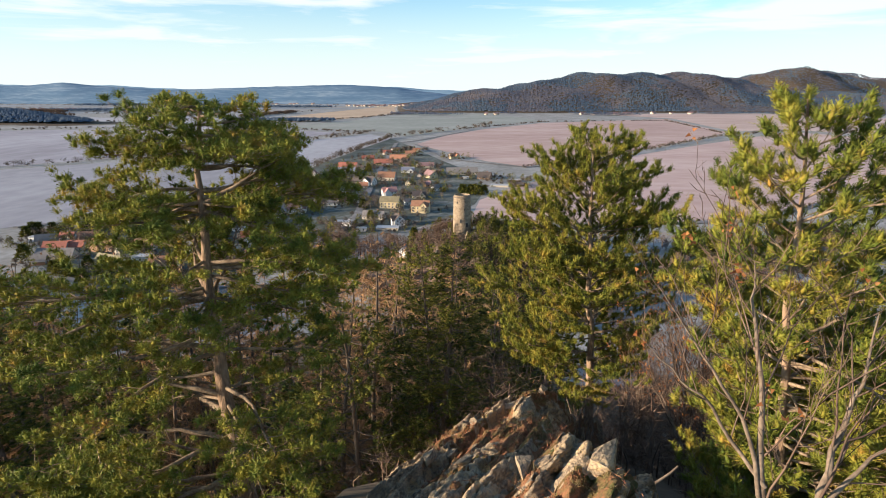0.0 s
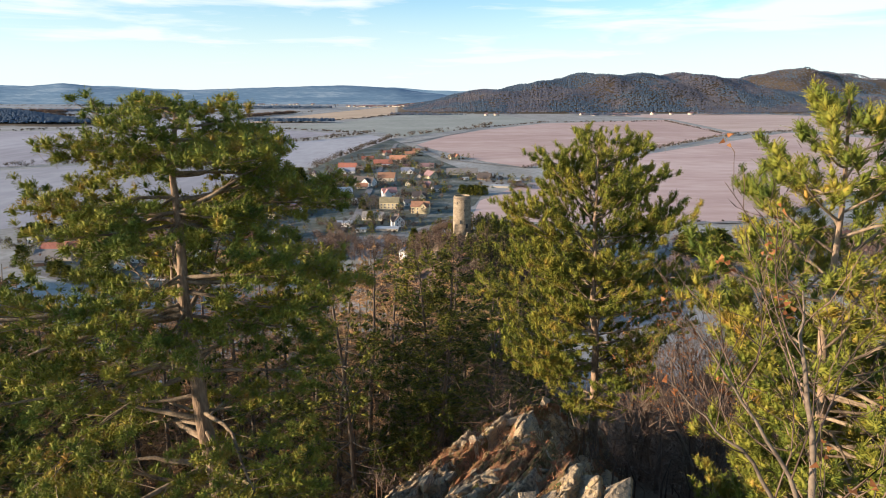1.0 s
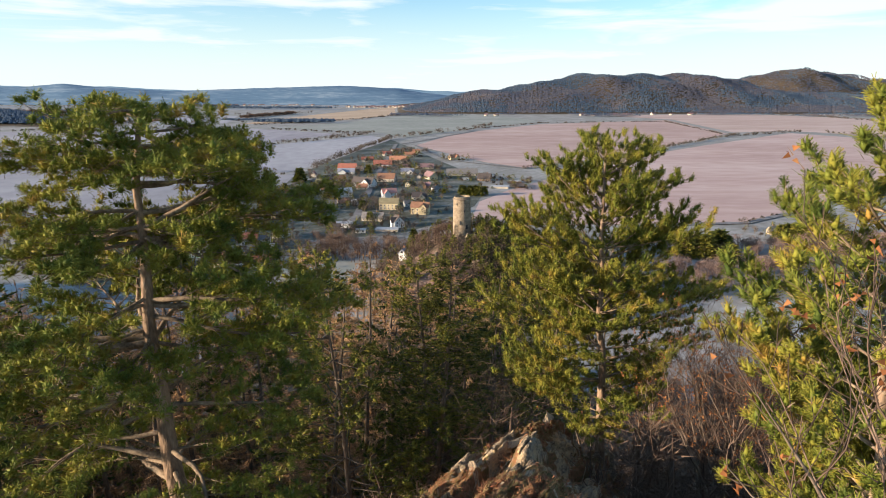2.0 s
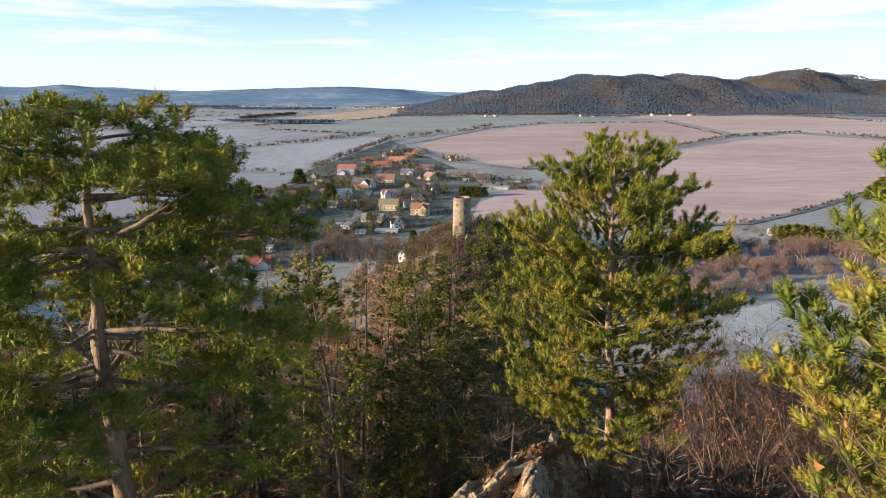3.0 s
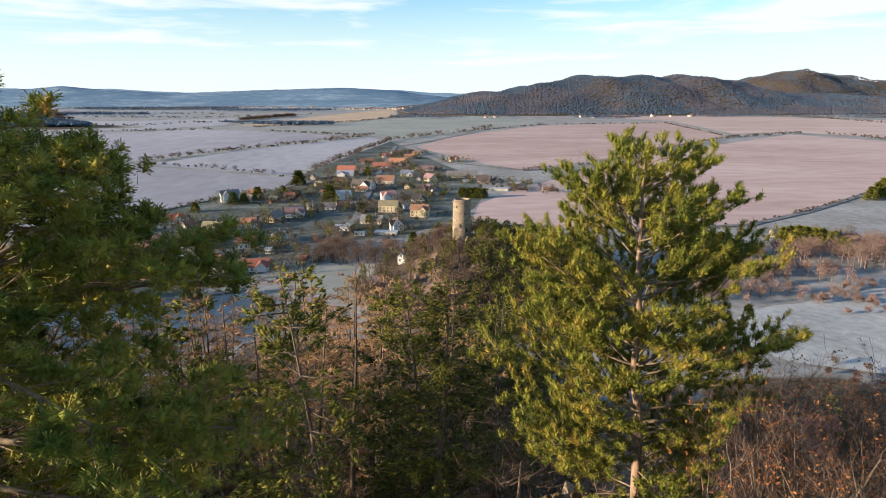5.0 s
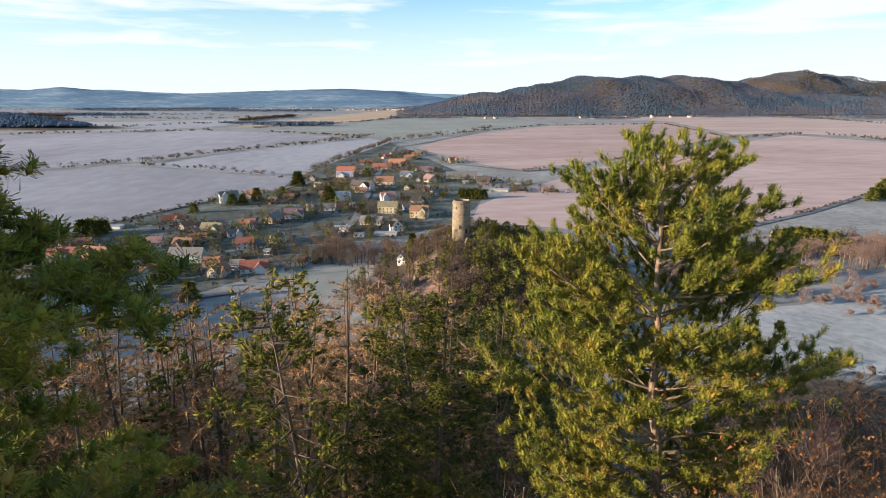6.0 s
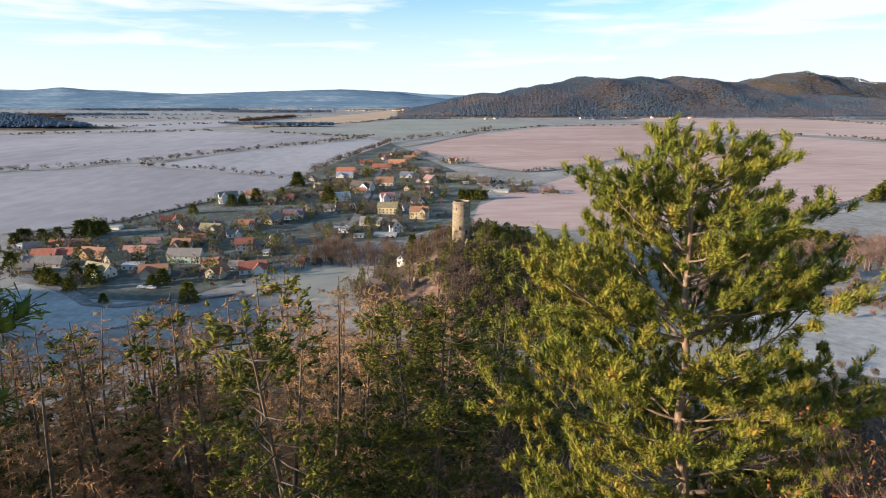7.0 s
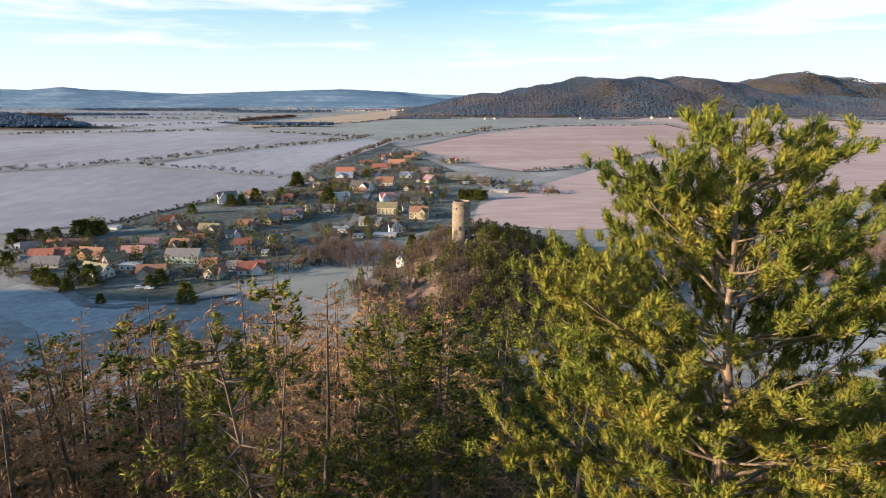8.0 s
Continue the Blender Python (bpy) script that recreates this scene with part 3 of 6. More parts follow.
def hedge(step, h, *pts):
    """A broken row of bushes and small bare trees along a field's edge."""
    r = random.Random(int(abs(pts[0][0]) * 7 + step))
    b = Build()
    for (x0, y0), (x1, y1) in zip(pts, pts[1:]):
        length = math.hypot(x1 - x0, y1 - y0)
        s = 0.0
        while s < length:
            f = s / length
            size = h * r.choice((0.4, 0.55, 0.8, 1.0, 1.15)) * r.uniform(0.8, 1.1)
            x, y = x0 + (x1 - x0) * f + r.uniform(-2, 2), y0 + (y1 - y0) * f + r.uniform(-2, 2)
            far = y / 600
            cloud(b, x, y, ground_at(x, y), size, size * r.uniform(0.5, 0.8), 62, int(r.random() * 1e6), 0.4 + 0.38 * min(far, 3))
            s += step * r.choice((0.2, 0.3, 0.4, 0.55, 1.4))
    return tagged(piece("hedgerow", b, twig_grey), "broken row of bare bushes along a field edge", "hedgerow", kind="stuff")


def wood(step, h, *pts, bark=None, twigs=110):
    """A belt of bare trees."""
    r = random.Random(int(abs(pts[0][0]) * 3 + step))
    b = Build()
    for (x0, y0), (x1, y1) in zip(pts, pts[1:]):
        for k in range(max(2, int(math.hypot(x1 - x0, y1 - y0) / step * 5))):
            f = r.random()
            x, y = x0 + (x1 - x0) * f + r.gauss(0, step), y0 + (y1 - y0) * f + r.gauss(0, step * 1.3)
            size = h * r.uniform(0.7, 1.15)
            cloud(b, x, y, ground_at(x, y), size, size * r.uniform(0.4, 0.6), twigs * 2 if twigs < 200 else twigs + 100, int(r.random() * 1e6), 0.22 + 0.3 * y / 500)
    return tagged(piece("tree_belt", b, bark or twig_bare), "belt of bare brown broadleaf trees", "trees", kind="stuff")


hedge(9, 8, (-599, 697), (-533, 739), (-479, 773), (-454, 818), (-407, 846), (-377, 926), (-340, 1021), (-254, 1138), (-149, 1374))
hedge(11, 7, (-392, 798), (-280, 756), (-177, 677))
hedge(8, 9, (-103, 1208), (-145, 861), (-155, 707))
hedge(14, 10, (-103, 1208), (-29, 1356), (70, 1498), (134, 1702))
hedge(12, 5, (-422, 1521), (-293, 1434), (-166, 1356))
hedge(16, 6, (-518, 1702), (-387, 1896), (-274, 2094), (-105, 2645))
hedge(11, 7, (237, 839), (368, 1011), (588, 1269), (822, 1413))
hedge(9, 5, (98, 728), (160, 767), (225, 825))
hedge(18, 7, (-1110, 1374), (-908, 1498), (-739, 1544), (-587, 1594))
hedge(22, 7, (-1373, 1702), (-1206, 1827), (-938, 1762), (-717, 2051), (-611, 1896))
hedge(18, 4, (607, 1337), (685, 1896), (294, 1827), (94, 1544))
hedge(12, 7, (868, 1393), (879, 1238), (855, 1077))
hedge(14, 3, (171, 419), (216, 423), (289, 473), (426, 588), (597, 707))
hedge(16, 3, (-237, 437), (-202, 530), (-156, 595))
hedge(14, 7, (449, 2513), (689, 2645), (1058, 2792), (1397, 2338), (1356, 1896))
hedge(26, 14, (-2998, 3350), (-1705, 2956), (-949, 2717))
hedge(30, 16, (-3228, 4018), (-1579, 3589), (-554, 3721))
hedge(24, 10, (-1450, 2513), (-924, 2338), (-553, 2717))
wood(5, 10, (129, 342), (154, 339), (197, 336), (265, 355), (309, 355), bark=twig_rosy, twigs=220)
wood(5, 9, (104, 288), (133, 297), (179, 302), (202, 297), bark=twig_rosy, twigs=220)
wood(6, 8, (108, 267), (135, 271), (165, 277), bark=twig_rosy, twigs=220)
wood(5, 15, (218, 313), (247, 330), (279, 318), bark=twig_rosy, twigs=220)
wood(6, 5, (170, 252), (205, 271), (227, 271), bark=twig_rosy, twigs=220)
wood(5, 10, (-75, 337), (-56, 325), (-37, 319), (-25, 325))
wood(5, 9, (-75, 362), (-53, 346), (-29, 339))
wood(9, 5, (62, 92), (84, 112), (112, 128), (140, 150), twigs=160)
wood(8, 4, (70, 128), (100, 150), (128, 172), (160, 178), twigs=160)
wood(12, 14, (-1625, 2138), (-1506, 2284), (-1341, 2233))
wood(12, 14, (-2062, 2717), (-1790, 2717), (-1581, 2577))
wood(10, 12, (-689, 2138), (-668, 2338), (-619, 2577))


# ---- castle ----
def round_tower(x, y, z, radius, height):
    e = new("castle_tower")
    e.matrix_basis = pose(x, y, z)
    tagged(e, "round pale stone castle keep standing on a knoll", "tower")
    r = random.Random(2)
    n, rows = 64, 60
    b = Build()
    v = []
    for k in range(rows + 1):
        zz = -3 + (height + 3) * k / rows
        for i in range(n):
            a = 2 * math.pi * i / n
            rr = radius * (1.04 - 0.05 * k / rows) + 0.10 * noise.noise((a * 6, zz * 1.6, 0)) + 0.06 * r.uniform(-1, 1)
            top = 0.5 * noise.noise((math.cos(a) * 2, math.sin(a) * 2, 5)) if k == rows else 0
            v.append((rr * math.cos(a), rr * math.sin(a), zz + top))
    for k in range(rows + 1):
        zz = height - 0.4 - 5 * k / rows
        for i in range(n):
            a = 2 * math.pi * i / n
            v.append((radius * 0.72 * math.cos(a), radius * 0.72 * math.sin(a), zz if k else height + 0.3 * noise.noise((math.cos(a) * 2, math.sin(a) * 2, 5))))
    order = list(range(rows + 1)) + [rows + 1 + k for k in range(rows + 1)]
    t = []
    for k in range(len(order) - 1):
        for i in range(n):
            j = (i + 1) % n
            p, q, s, u = k * n + i, k * n + j, (k + 1) * n + j, (k + 1) * n + i
            t += [(p, q, s), (p, s, u)]
    b.add(v, t)
    piece("wall", b, tower_mat, e)
    cap = bmesh.new()
    bmesh.ops.create_cone(cap, cap_ends=True, segments=48, radius1=radius * 1.07, radius2=radius * 1.03, depth=0.45, matrix=Matrix.Translation((0, 0, height + 0.25)))
    part("platform", cap, wood_pole, e, "weathered wooden viewing platform")
    rail = bmesh.new()
    bmesh.ops.create_cone(rail, cap_ends=False, segments=48, radius1=radius * 0.9, radius2=radius * 0.9, depth=0.9, matrix=Matrix.Translation((0, 0, height + 0.9)))
    bmesh.ops.solidify(rail, geom=rail.faces[:], thickness=0.2)
    part("parapet", rail, tower_mat, e)
    # solid dark blocks stand for the shade inside the window openings
    for a, zz, w, h in ((-100, 6.2, 0.9, 1.9), (-75, 12.5, 0.4, 1.1), (-125, 16.0, 0.4, 1.0), (-60, 4.0, 1.2, 2.2)):
        bm = bmesh.new()
        box(bm, -w / 2, w / 2, -0.25, 0.25, 0, h)
        o = part("opening", bm, black_metal, e, "dark narrow block painted as a window opening's shade")
        o.matrix_basis = pose(radius * math.cos(radians(a)), radius * math.sin(radians(a)), zz, 0, 0, a + 90)
    return e


round_tower(9.6, 300, 19.6, 4.35, 18.6)


def ruin_wall(x, y, z, length, height, thick, turn, seed):
    """A broken length of castle wall with a ragged top."""
    r = random.Random(seed)
    b = Build()
    n = 14
    v = []
    for i in range(n + 1):
        f = i / n
        top = height * (0.55 + 0.45 * abs(noise.noise((f * 3, seed, 0))) * 2) * (1 - 0.5 * abs(2 * f - 1) ** 3)
        for side in (-1, 1):
            for zz in (-2.5, top * 0.5, top + r.uniform(-0.3, 0.3)):
                v.append(((f - 0.5) * length + r.uniform(-0.1, 0.1), side * thick / 2 * r.uniform(0.8, 1.1), zz))
    t = []
    for i in range(n):
        a, c = i * 6, i * 6 + 6
        for p, q in ((0, 1), (1, 2), (2, 5), (5, 4), (4, 3)):
            t += [(a + p, c + p, c + q), (a + p, c + q, a + q)]
    for a in (0, n * 6):
        t += [(a, a + 1, a + 4), (a, a + 4, a + 3), (a + 1, a + 2, a + 5), (a + 1, a + 5, a + 4)]
    b.add(v, t)
    ob = piece("castle_ruin_wall", b, tower_mat)
    ob.matrix_basis = pose(x, y, z, 0, 0, turn)
    return tagged(ob, "ragged fragment of pale ruined castle wall", "ruin wall")


for k, (x, y, l, h, a) in enumerate(((-8, 276, 7, 6, 20), (-12, 268, 5, 5, 60), (16, 268, 7, 5, -10), (-15, 248, 5, 5, 70), (14, 291, 6, 4, 15), (24, 296, 12, 3, -20), (-3, 282, 6, 4, 80))):
    ruin_wall(x, y, ground_at(x, y), l, h, 1.4, a, k + 1)


# ---- village ----
def window_mesh():
    bm = bmesh.new()
    box(bm, -0.5, 0.5, -0.05, 0.03, -0.65, 0.65)
    me = bpy.data.meshes.new("window")
    bm.to_mesh(me)
    me.materials.append(glass)
    bm2 = bmesh.new()
    for x0, x1, z0, z1 in ((-0.6, -0.5, -0.75, 0.75), (0.5, 0.6, -0.75, 0.75), (-0.5, 0.5, 0.65, 0.75), (-0.5, 0.5, -0.75, -0.65), (-0.04, 0.04, -0.65, 0.65)):
        box(bm2, x0, x1, -0.09, 0.02, z0, z1)
    mf = bpy.data.meshes.new("window_frame")
    bm2.to_mesh(mf)
    mf.materials.append(WALLS["white"])
    return me, mf


WINDOW, FRAME = window_mesh()
ROOF_WORDS = dict(red="red tiled", orange="orange tiled", brown="brown tiled", mauve="mauve tiled", pink="pinkish tiled", slate="grey slate", moss="mossy olive tiled", blue="blue-grey", dark="dark", flat="pale flat", white="pale")


HOUSES = []


def gable_wing(e, x, half, hy, eaves, rise, roof, wall):
    """A cross gable that stands out from the front of a house."""
    y0, y1 = -hy - 1.6, -0.3
    b = bmesh.new()
    lo = [b.verts.new(q) for q in ((x - half, y0, -1.5), (x + half, y0, -1.5), (x + half, y1, -1.5), (x - half, y1, -1.5))]
    hi = [b.verts.new((v.co.x, v.co.y, eaves - 0.05)) for v in lo]
    top = b.verts.new((x, y0, eaves + rise - 0.05))
    b.faces.new((lo[0], lo[1], hi[1], top, hi[0]))
    b.faces.new((lo[1], lo[2], hi[2], hi[1]))
    b.faces.new((lo[3], lo[0], hi[0], hi[3]))
    part("wing_wall", b, WALLS[wall], e)
    b = bmesh.new()
    o, k = 0.4, rise / half
    for s in (-1, 1):
        q = [(x + s * (half + o), y0 - o, eaves - k * o), (x + s * (half + o), y1, eaves - k * o), (x, y1, eaves + rise), (x, y0 - o, eaves + rise)]
        under = [b.verts.new((p, r_, t + 0.05)) for p, r_, t in q]
        over = [b.verts.new((p, r_, t + 0.27)) for p, r_, t in q]
        b.faces.new(over if s > 0 else over[::-1])
        b.faces.new(under[::-1] if s > 0 else under)
        for i in range(4):
            j = (i + 1) % 4
            b.faces.new((under[i], under[j], over[j], over[i]))
    part("wing_roof", b, ROOFS[roof], e)


def house(x, y, length, deep, turn, roof, wall, storeys):
    z = ground_at(x, y)
    HOUSES.append((x, y, max(length, deep)))
    e = new("shed" if storeys < 0.75 else "house")
    e.matrix_basis = pose(x, y, z, 0, 0, turn)
    kind = "low long shed" if storeys < 0.75 else "tall house" if storeys > 1.5 else "village house"
    tagged(e, f"{wall} {kind} with a {ROOF_WORDS[roof]} roof", "shed" if storeys < 0.75 else "house", "village houses")
    length, deep = length * 0.84, min(deep, 8.5 if deep < 10 else 12) * 0.84
    hx, hy, eaves = length / 2, deep / 2, 2.55 * storeys + 0.25
    rise = 0.12 if roof == "flat" else deep * 0.48
    b = bmesh.new()
    ring = [(-hx, -hy), (hx, -hy), (hx, hy), (-hx, hy)]
    low = [b.verts.new((*q, -1.5)) for q in ring]
    up = [b.verts.new((*q, eaves)) for q in ring]
    ga, gb = b.verts.new((-hx, 0, eaves + rise)), b.verts.new((hx, 0, eaves + rise))
    b.faces.new((low[0], low[1], up[1], up[0]))
    b.faces.new((low[2], low[3], up[3], up[2]))
    b.faces.new((low[1], low[2], up[2], gb, up[1]))
    b.faces.new((low[3], low[0], up[0], ga, up[3]))
    part("wall", b, WALLS[wall], e)
    b = bmesh.new()
    if roof == "flat":
        box(b, -hx - 0.3, hx + 0.3, -hy - 0.3, hy + 0.3, eaves + 0.13, eaves + 0.4)
        part("roof", b, ROOFS[roof], e)
    else:
        slope = rise / hy
        for s in (-1, 1):
            o = 0.45
            e0 = [(-hx - o, s * (hy + o), eaves - slope * o), (hx + o, s * (hy + o), eaves - slope * o), (hx + o, 0, eaves + rise), (-hx - o, 0, eaves + rise)]
            lo = [b.verts.new((p, q, r_ + 0.03)) for p, q, r_ in e0]
            hi = [b.verts.new((p, q, r_ + 0.26)) for p, q, r_ in e0]
            b.faces.new(hi if s < 0 else hi[::-1])
            b.faces.new(lo[::-1] if s < 0 else lo)
            for i in range(4):
                j = (i + 1) % 4
                b.faces.new((lo[i], lo[j], hi[j], hi[i]))
        part("roof", b, ROOFS[roof], e)
        if storeys >= 1 and length > 6.5 and (x * 7 + y) % 5 < 3:
            gable_wing(e, hx * (0.42 if (x + y) % 2 else -0.42), hx * 0.38, hy, eaves, rise * 0.8, roof, wall)
        b = bmesh.new()
        box(b, -0.35, 0.35, -0.35, 0.35, -1.0, 1.1)
        box(b, -0.42, 0.42, -0.42, 0.42, 1.1, 1.25)
        c = part("chimney", b, ROOFS["brown"], e, "short brick chimney")
        c.matrix_basis = pose(hx * 0.35, hy * 0.12, eaves + rise)
    r = random.Random(int(x * 31 + y))
    for level in range(max(1, int(storeys + 0.45))):
        zz = 1.35 + 2.35 * level
        count = max(2, int(length / 3.0))
        spots = [((i + 0.5) / count * length - hx, -hy, 0) for i in range(count)]
        spots += [(hx, -deep * 0.22, 90), (hx, deep * 0.22, 90), (-hx, -deep * 0.22, -90), (-hx, deep * 0.22, -90)]
        for wx, wy, a in spots:
            if zz + 0.72 > eaves + 0.1 or (level == 0 and r.random() < 0.1):
                continue
            o = piece("window", WINDOW, None, e)
            o.matrix_basis = pose(wx, wy, zz, 0, 0, a)
            f = piece("window_frame", FRAME, None, o)
    if roof != "flat" and storeys >= 1:
        for wx, a in ((hx, 90), (-hx, -90)):
            o = piece("window", WINDOW, None, e)
            o.matrix_basis = pose(wx, 0, eaves + rise * 0.32, 0, 0, a)
            piece("window_frame", FRAME, None, o)
    return e


house(-183, 521, 18.2, 9.5, 30, "slate", "white", 2.4)
house(-167, 542, 17.0, 9.5, -10, "brown", "cream", 1.4)
house(-193, 432, 16.6, 9.5, 25, "red", "white", 1.2)
house(-155, 406, 16.5, 9.5, -8, "moss", "cream", 1)
house(-134, 415, 12.2, 7.6, 15, "orange", "white", 1.4)
house(-122, 437, 14.8, 9.2, 70, "slate", "yellow", 1.3)
house(-112, 457, 15.4, 9.5, 30, "blue", "white", 1.4)
house(-103, 376, 11.1, 6.9, 60, "slate", "white", 1.3)
house(-118, 359, 11.4, 7.1, 15, "red", "white", 1.6)
house(-109, 362, 7.4, 5.0, 0, "slate", "white", 1)
house(-176, 366, 12.5, 7.7, 5, "mauve", "cream", 1)
house(-156, 362, 13.2, 8.2, -5, "brown", "cream", 1)
house(-153, 379, 9.5, 5.9, 20, "orange", "cream", 1)
house(-175, 344, 14.9, 9.2, 3, "pink", "cream", 1)
house(-141, 331, 22.0, 9.5, -2, "slate", "green", 1.7)
house(-146, 304, 16.1, 9.5, 8, "brown", "cream", 1.1)
house(-175, 306, 19.7, 9.5, -25, "moss", "white", 1.2)
house(-177, 327, 13.5, 8.3, 60, "moss", "cream", 1.2)
house(-164, 318, 11.7, 7.2, 0, "flat", "white", 1)
house(-197, 341, 17.9, 9.5, -12, "brown", "orange", 1)
house(-218, 362, 14.0, 8.7, 20, "brown", "orange", 1)
house(-231, 362, 9.9, 6.1, 0, "red", "white", 1.2)
house(-224, 339, 15.5, 9.5, 4, "red", "cream", 0.8)
house(-214, 342, 11.7, 7.3, 0, "red", "cream", 0.9)
house(-214, 323, 23.7, 9.5, 2, "slate", "cream", 0.8)
house(-241, 356, 12.2, 7.5, 25, "slate", "cream", 1)
house(-251, 362, 8.2, 5.1, 0, "flat", "white", 1)
house(-124, 321, 10.3, 6.4, 10, "orange", "cream", 1)
house(-114, 304, 12.6, 7.8, 70, "brown", "cream", 1.1)
house(-98, 311, 16.4, 9.5, 12, "red", "white", 1)
house(-108, 315, 8.7, 5.4, 0, "slate", "blue", 1.2)
house(-101, 346, 4.0, 5.0, 0, "flat", "white", 1)
house(-176, 415, 10.3, 6.4, 60, "brown", "cream", 1)
house(-76, 323, 4.4, 5.0, 0, "red", "white", 0.9)
house(-227, 417, 13.2, 8.2, 0, "flat", "white", 0.6)
house(-81, 883, 14.2, 8.8, 20, "red", "cream", 1.2)
house(-71, 921, 15.6, 9.5, 30, "orange", "white", 1.2)
house(-47, 872, 17.8, 9.5, 10, "orange", "cream", 1.2)
house(-40, 921, 12.9, 8.0, 0, "orange", "cream", 1)
house(-59, 810, 27.6, 12.0, 0, "orange", "cream", 0.9)
house(-100, 810, 18.9, 9.5, 10, "red", "cream", 1)
house(-113, 720, 26.1, 14.0, -5, "red", "cream", 1)
house(-75, 761, 27.6, 12.0, 4, "red", "cream", 0.8)
house(-109, 685, 22.0, 9.5, 0, "blue", "white", 1)
house(-77, 590, 26.6, 14.0, -25, "dark", "white", 1.6)
house(-77, 574, 11.9, 7.3, 0, "orange", "cream", 0.8)
house(-58, 625, 20.9, 14.0, -8, "brown", "cream", 1.4)
house(-13, 644, 20.7, 11.0, -65, "mauve", "yellow", 1.2)
house(21, 672, 40.3, 15.0, 3, "slate", "cream", 0.9)
house(15, 832, 16.3, 9.5, 30, "orange", "yellow", 1.3)
house(-87, 531, 15.1, 9.4, 25, "white", "white", 1.6)
house(-47, 525, 14.9, 9.3, 20, "pink", "white", 1.8)
house(-42, 472, 18.0, 9.5, -8, "moss", "yellow", 2.1)
house(-17, 454, 16.1, 9.5, -10, "brown", "yellow", 2.1)
house(-31, 408, 11.0, 9.0, -70, "dark", "white", 1.6)
house(-50, 429, 18.6, 9.5, -12, "slate", "cream", 0.9)
house(-68, 406, 13.3, 8.2, -5, "flat", "white", 1.1)
house(-73, 396, 10.4, 6.4, 0, "dark", "brown", 0.8)
house(-37, 395, 17.3, 9.5, -3, "flat", "cream", 0.5)
house(-111, 452, 15.7, 9.5, 12, "mauve", "white", 1.4)
house(-81, 488, 10.6, 6.5, 30, "brown", "cream", 1)
house(-90, 483, 10.4, 6.5, 10, "slate", "white", 1)
house(-106, 625, 13.4, 8.3, 15, "brown", "cream", 1.1)
house(-21, 518, 13.4, 8.3, 10, "dark", "cream", 1)
house(-40, 685, 17.6, 9.5, 0, "blue", "white", 1)
house(-19, 732, 18.7, 9.5, 0, "mauve", "cream", 0.9)
house(55, 582, 20.0, 14.0, -10, "flat", "cream", 0.5)
house(44, 634, 16.3, 12.0, -20, "dark", "brown", 0.8)
house(24, 634, 8.2, 5.1, 0, "flat", "white", 0.7)
house(-75, 325, 5.4, 5.0, -10, "dark", "white", 0.8)
house(-20, 305, 6.1, 5.0, 70, "blue", "white", 1.2)
house(74, 582, 10.0, 6.2, -10, "dark", "brown", 0.6)
house(98, 574, 6.9, 5.0, 10, "brown", "cream", 0.7)
house(74, 616, 11.9, 10.0, -15, "flat", "brown", 0.6)
house(-106, 548, 10.6, 6.6, 10, "brown", "cream", 1.1)
house(-105, 485, 10.5, 6.5, 60, "slate", "cream", 1.1)
house(-135, 534, 10.4, 6.4, 10, "red", "cream", 1.1)
house(-54, 390, 7.7, 5.0, 0, "flat", "white", 0.7)
house(-28, 485, 8.4, 5.2, 20, "slate", "white", 1.1)
house(-29, 272, 14.6, 11.0, -50, "dark", "cream", 0.6)
house(-216, 311, 9.2, 6.8, 10, "slate", "brown", 0.8)
house(-135, 392, 10.8, 5.4, 30, "slate", "white", 1.0)
house(-163, 397, 7.3, 6.9, 80, "mauve", "brown", 0.6)
house(-125, 454, 7.2, 6.6, 30, "slate", "yellow", 1.0)
house(-140, 658, 6.2, 6.5, 80, "mauve", "cream", 1.2)
house(-90, 617, 9.2, 6.6, 80, "mauve", "cream", 0.8)
house(-97, 711, 10.5, 5.8, -15, "dark", "cream", 0.8)
house(-52, 772, 8.6, 6.9, 80, "dark", "cream", 1.0)
house(-70, 741, 10.1, 6.1, -15, "flat", "brown", 1.0)
house(-45, 739, 8.7, 6.0, 10, "mauve", "cream", 0.6)
house(-25, 649, 7.4, 6.0, 80, "slate", "cream", 0.6)
house(-29, 737, 7.4, 5.6, -40, "flat", "cream", 1.0)
house(-15, 581, 8.0, 6.8, -15, "mauve", "brown", 1.0)
house(-7, 555, 6.8, 6.7, 30, "slate", "white", 1.2)
house(-11, 671, 9.3, 5.8, -40, "moss", "cream", 0.6)
house(-72, 495, 6.9, 6.5, -15, "flat", "white", 1.2)
house(-65, 481, 8.7, 5.8, 80, "dark", "yellow", 0.6)
house(-23, 533, 6.0, 5.8, 80, "mauve", "brown", 0.6)
house(-34, 591, 8.7, 5.6, 80, "moss", "yellow", 1.0)
house(-143, 513, 8.7, 5.9, -15, "moss", "brown", 1.2)
house(-113, 567, 7.8, 6.8, 10, "dark", "white", 1.0)
house(-133, 550, 9.1, 6.8, 30, "dark", "brown", 0.8)
house(-123, 603, 7.9, 6.7, -15, "moss", "yellow", 1.0)
house(-115, 614, 6.1, 6.9, 80, "dark", "cream", 0.8)
house(-108, 585, 8.2, 5.6, -15, "mauve", "brown", 0.6)
house(215, 387, 6, 5, 20, "slate", "yellow", 1.0)
house(101, 152, 13, 7, 12, "red", "cream", 0.9)
house(251, 369, 14, 7, 12, "red", "cream", 0.9)
house(96, 143, 9, 7, 12, "red", "cream", 0.9)


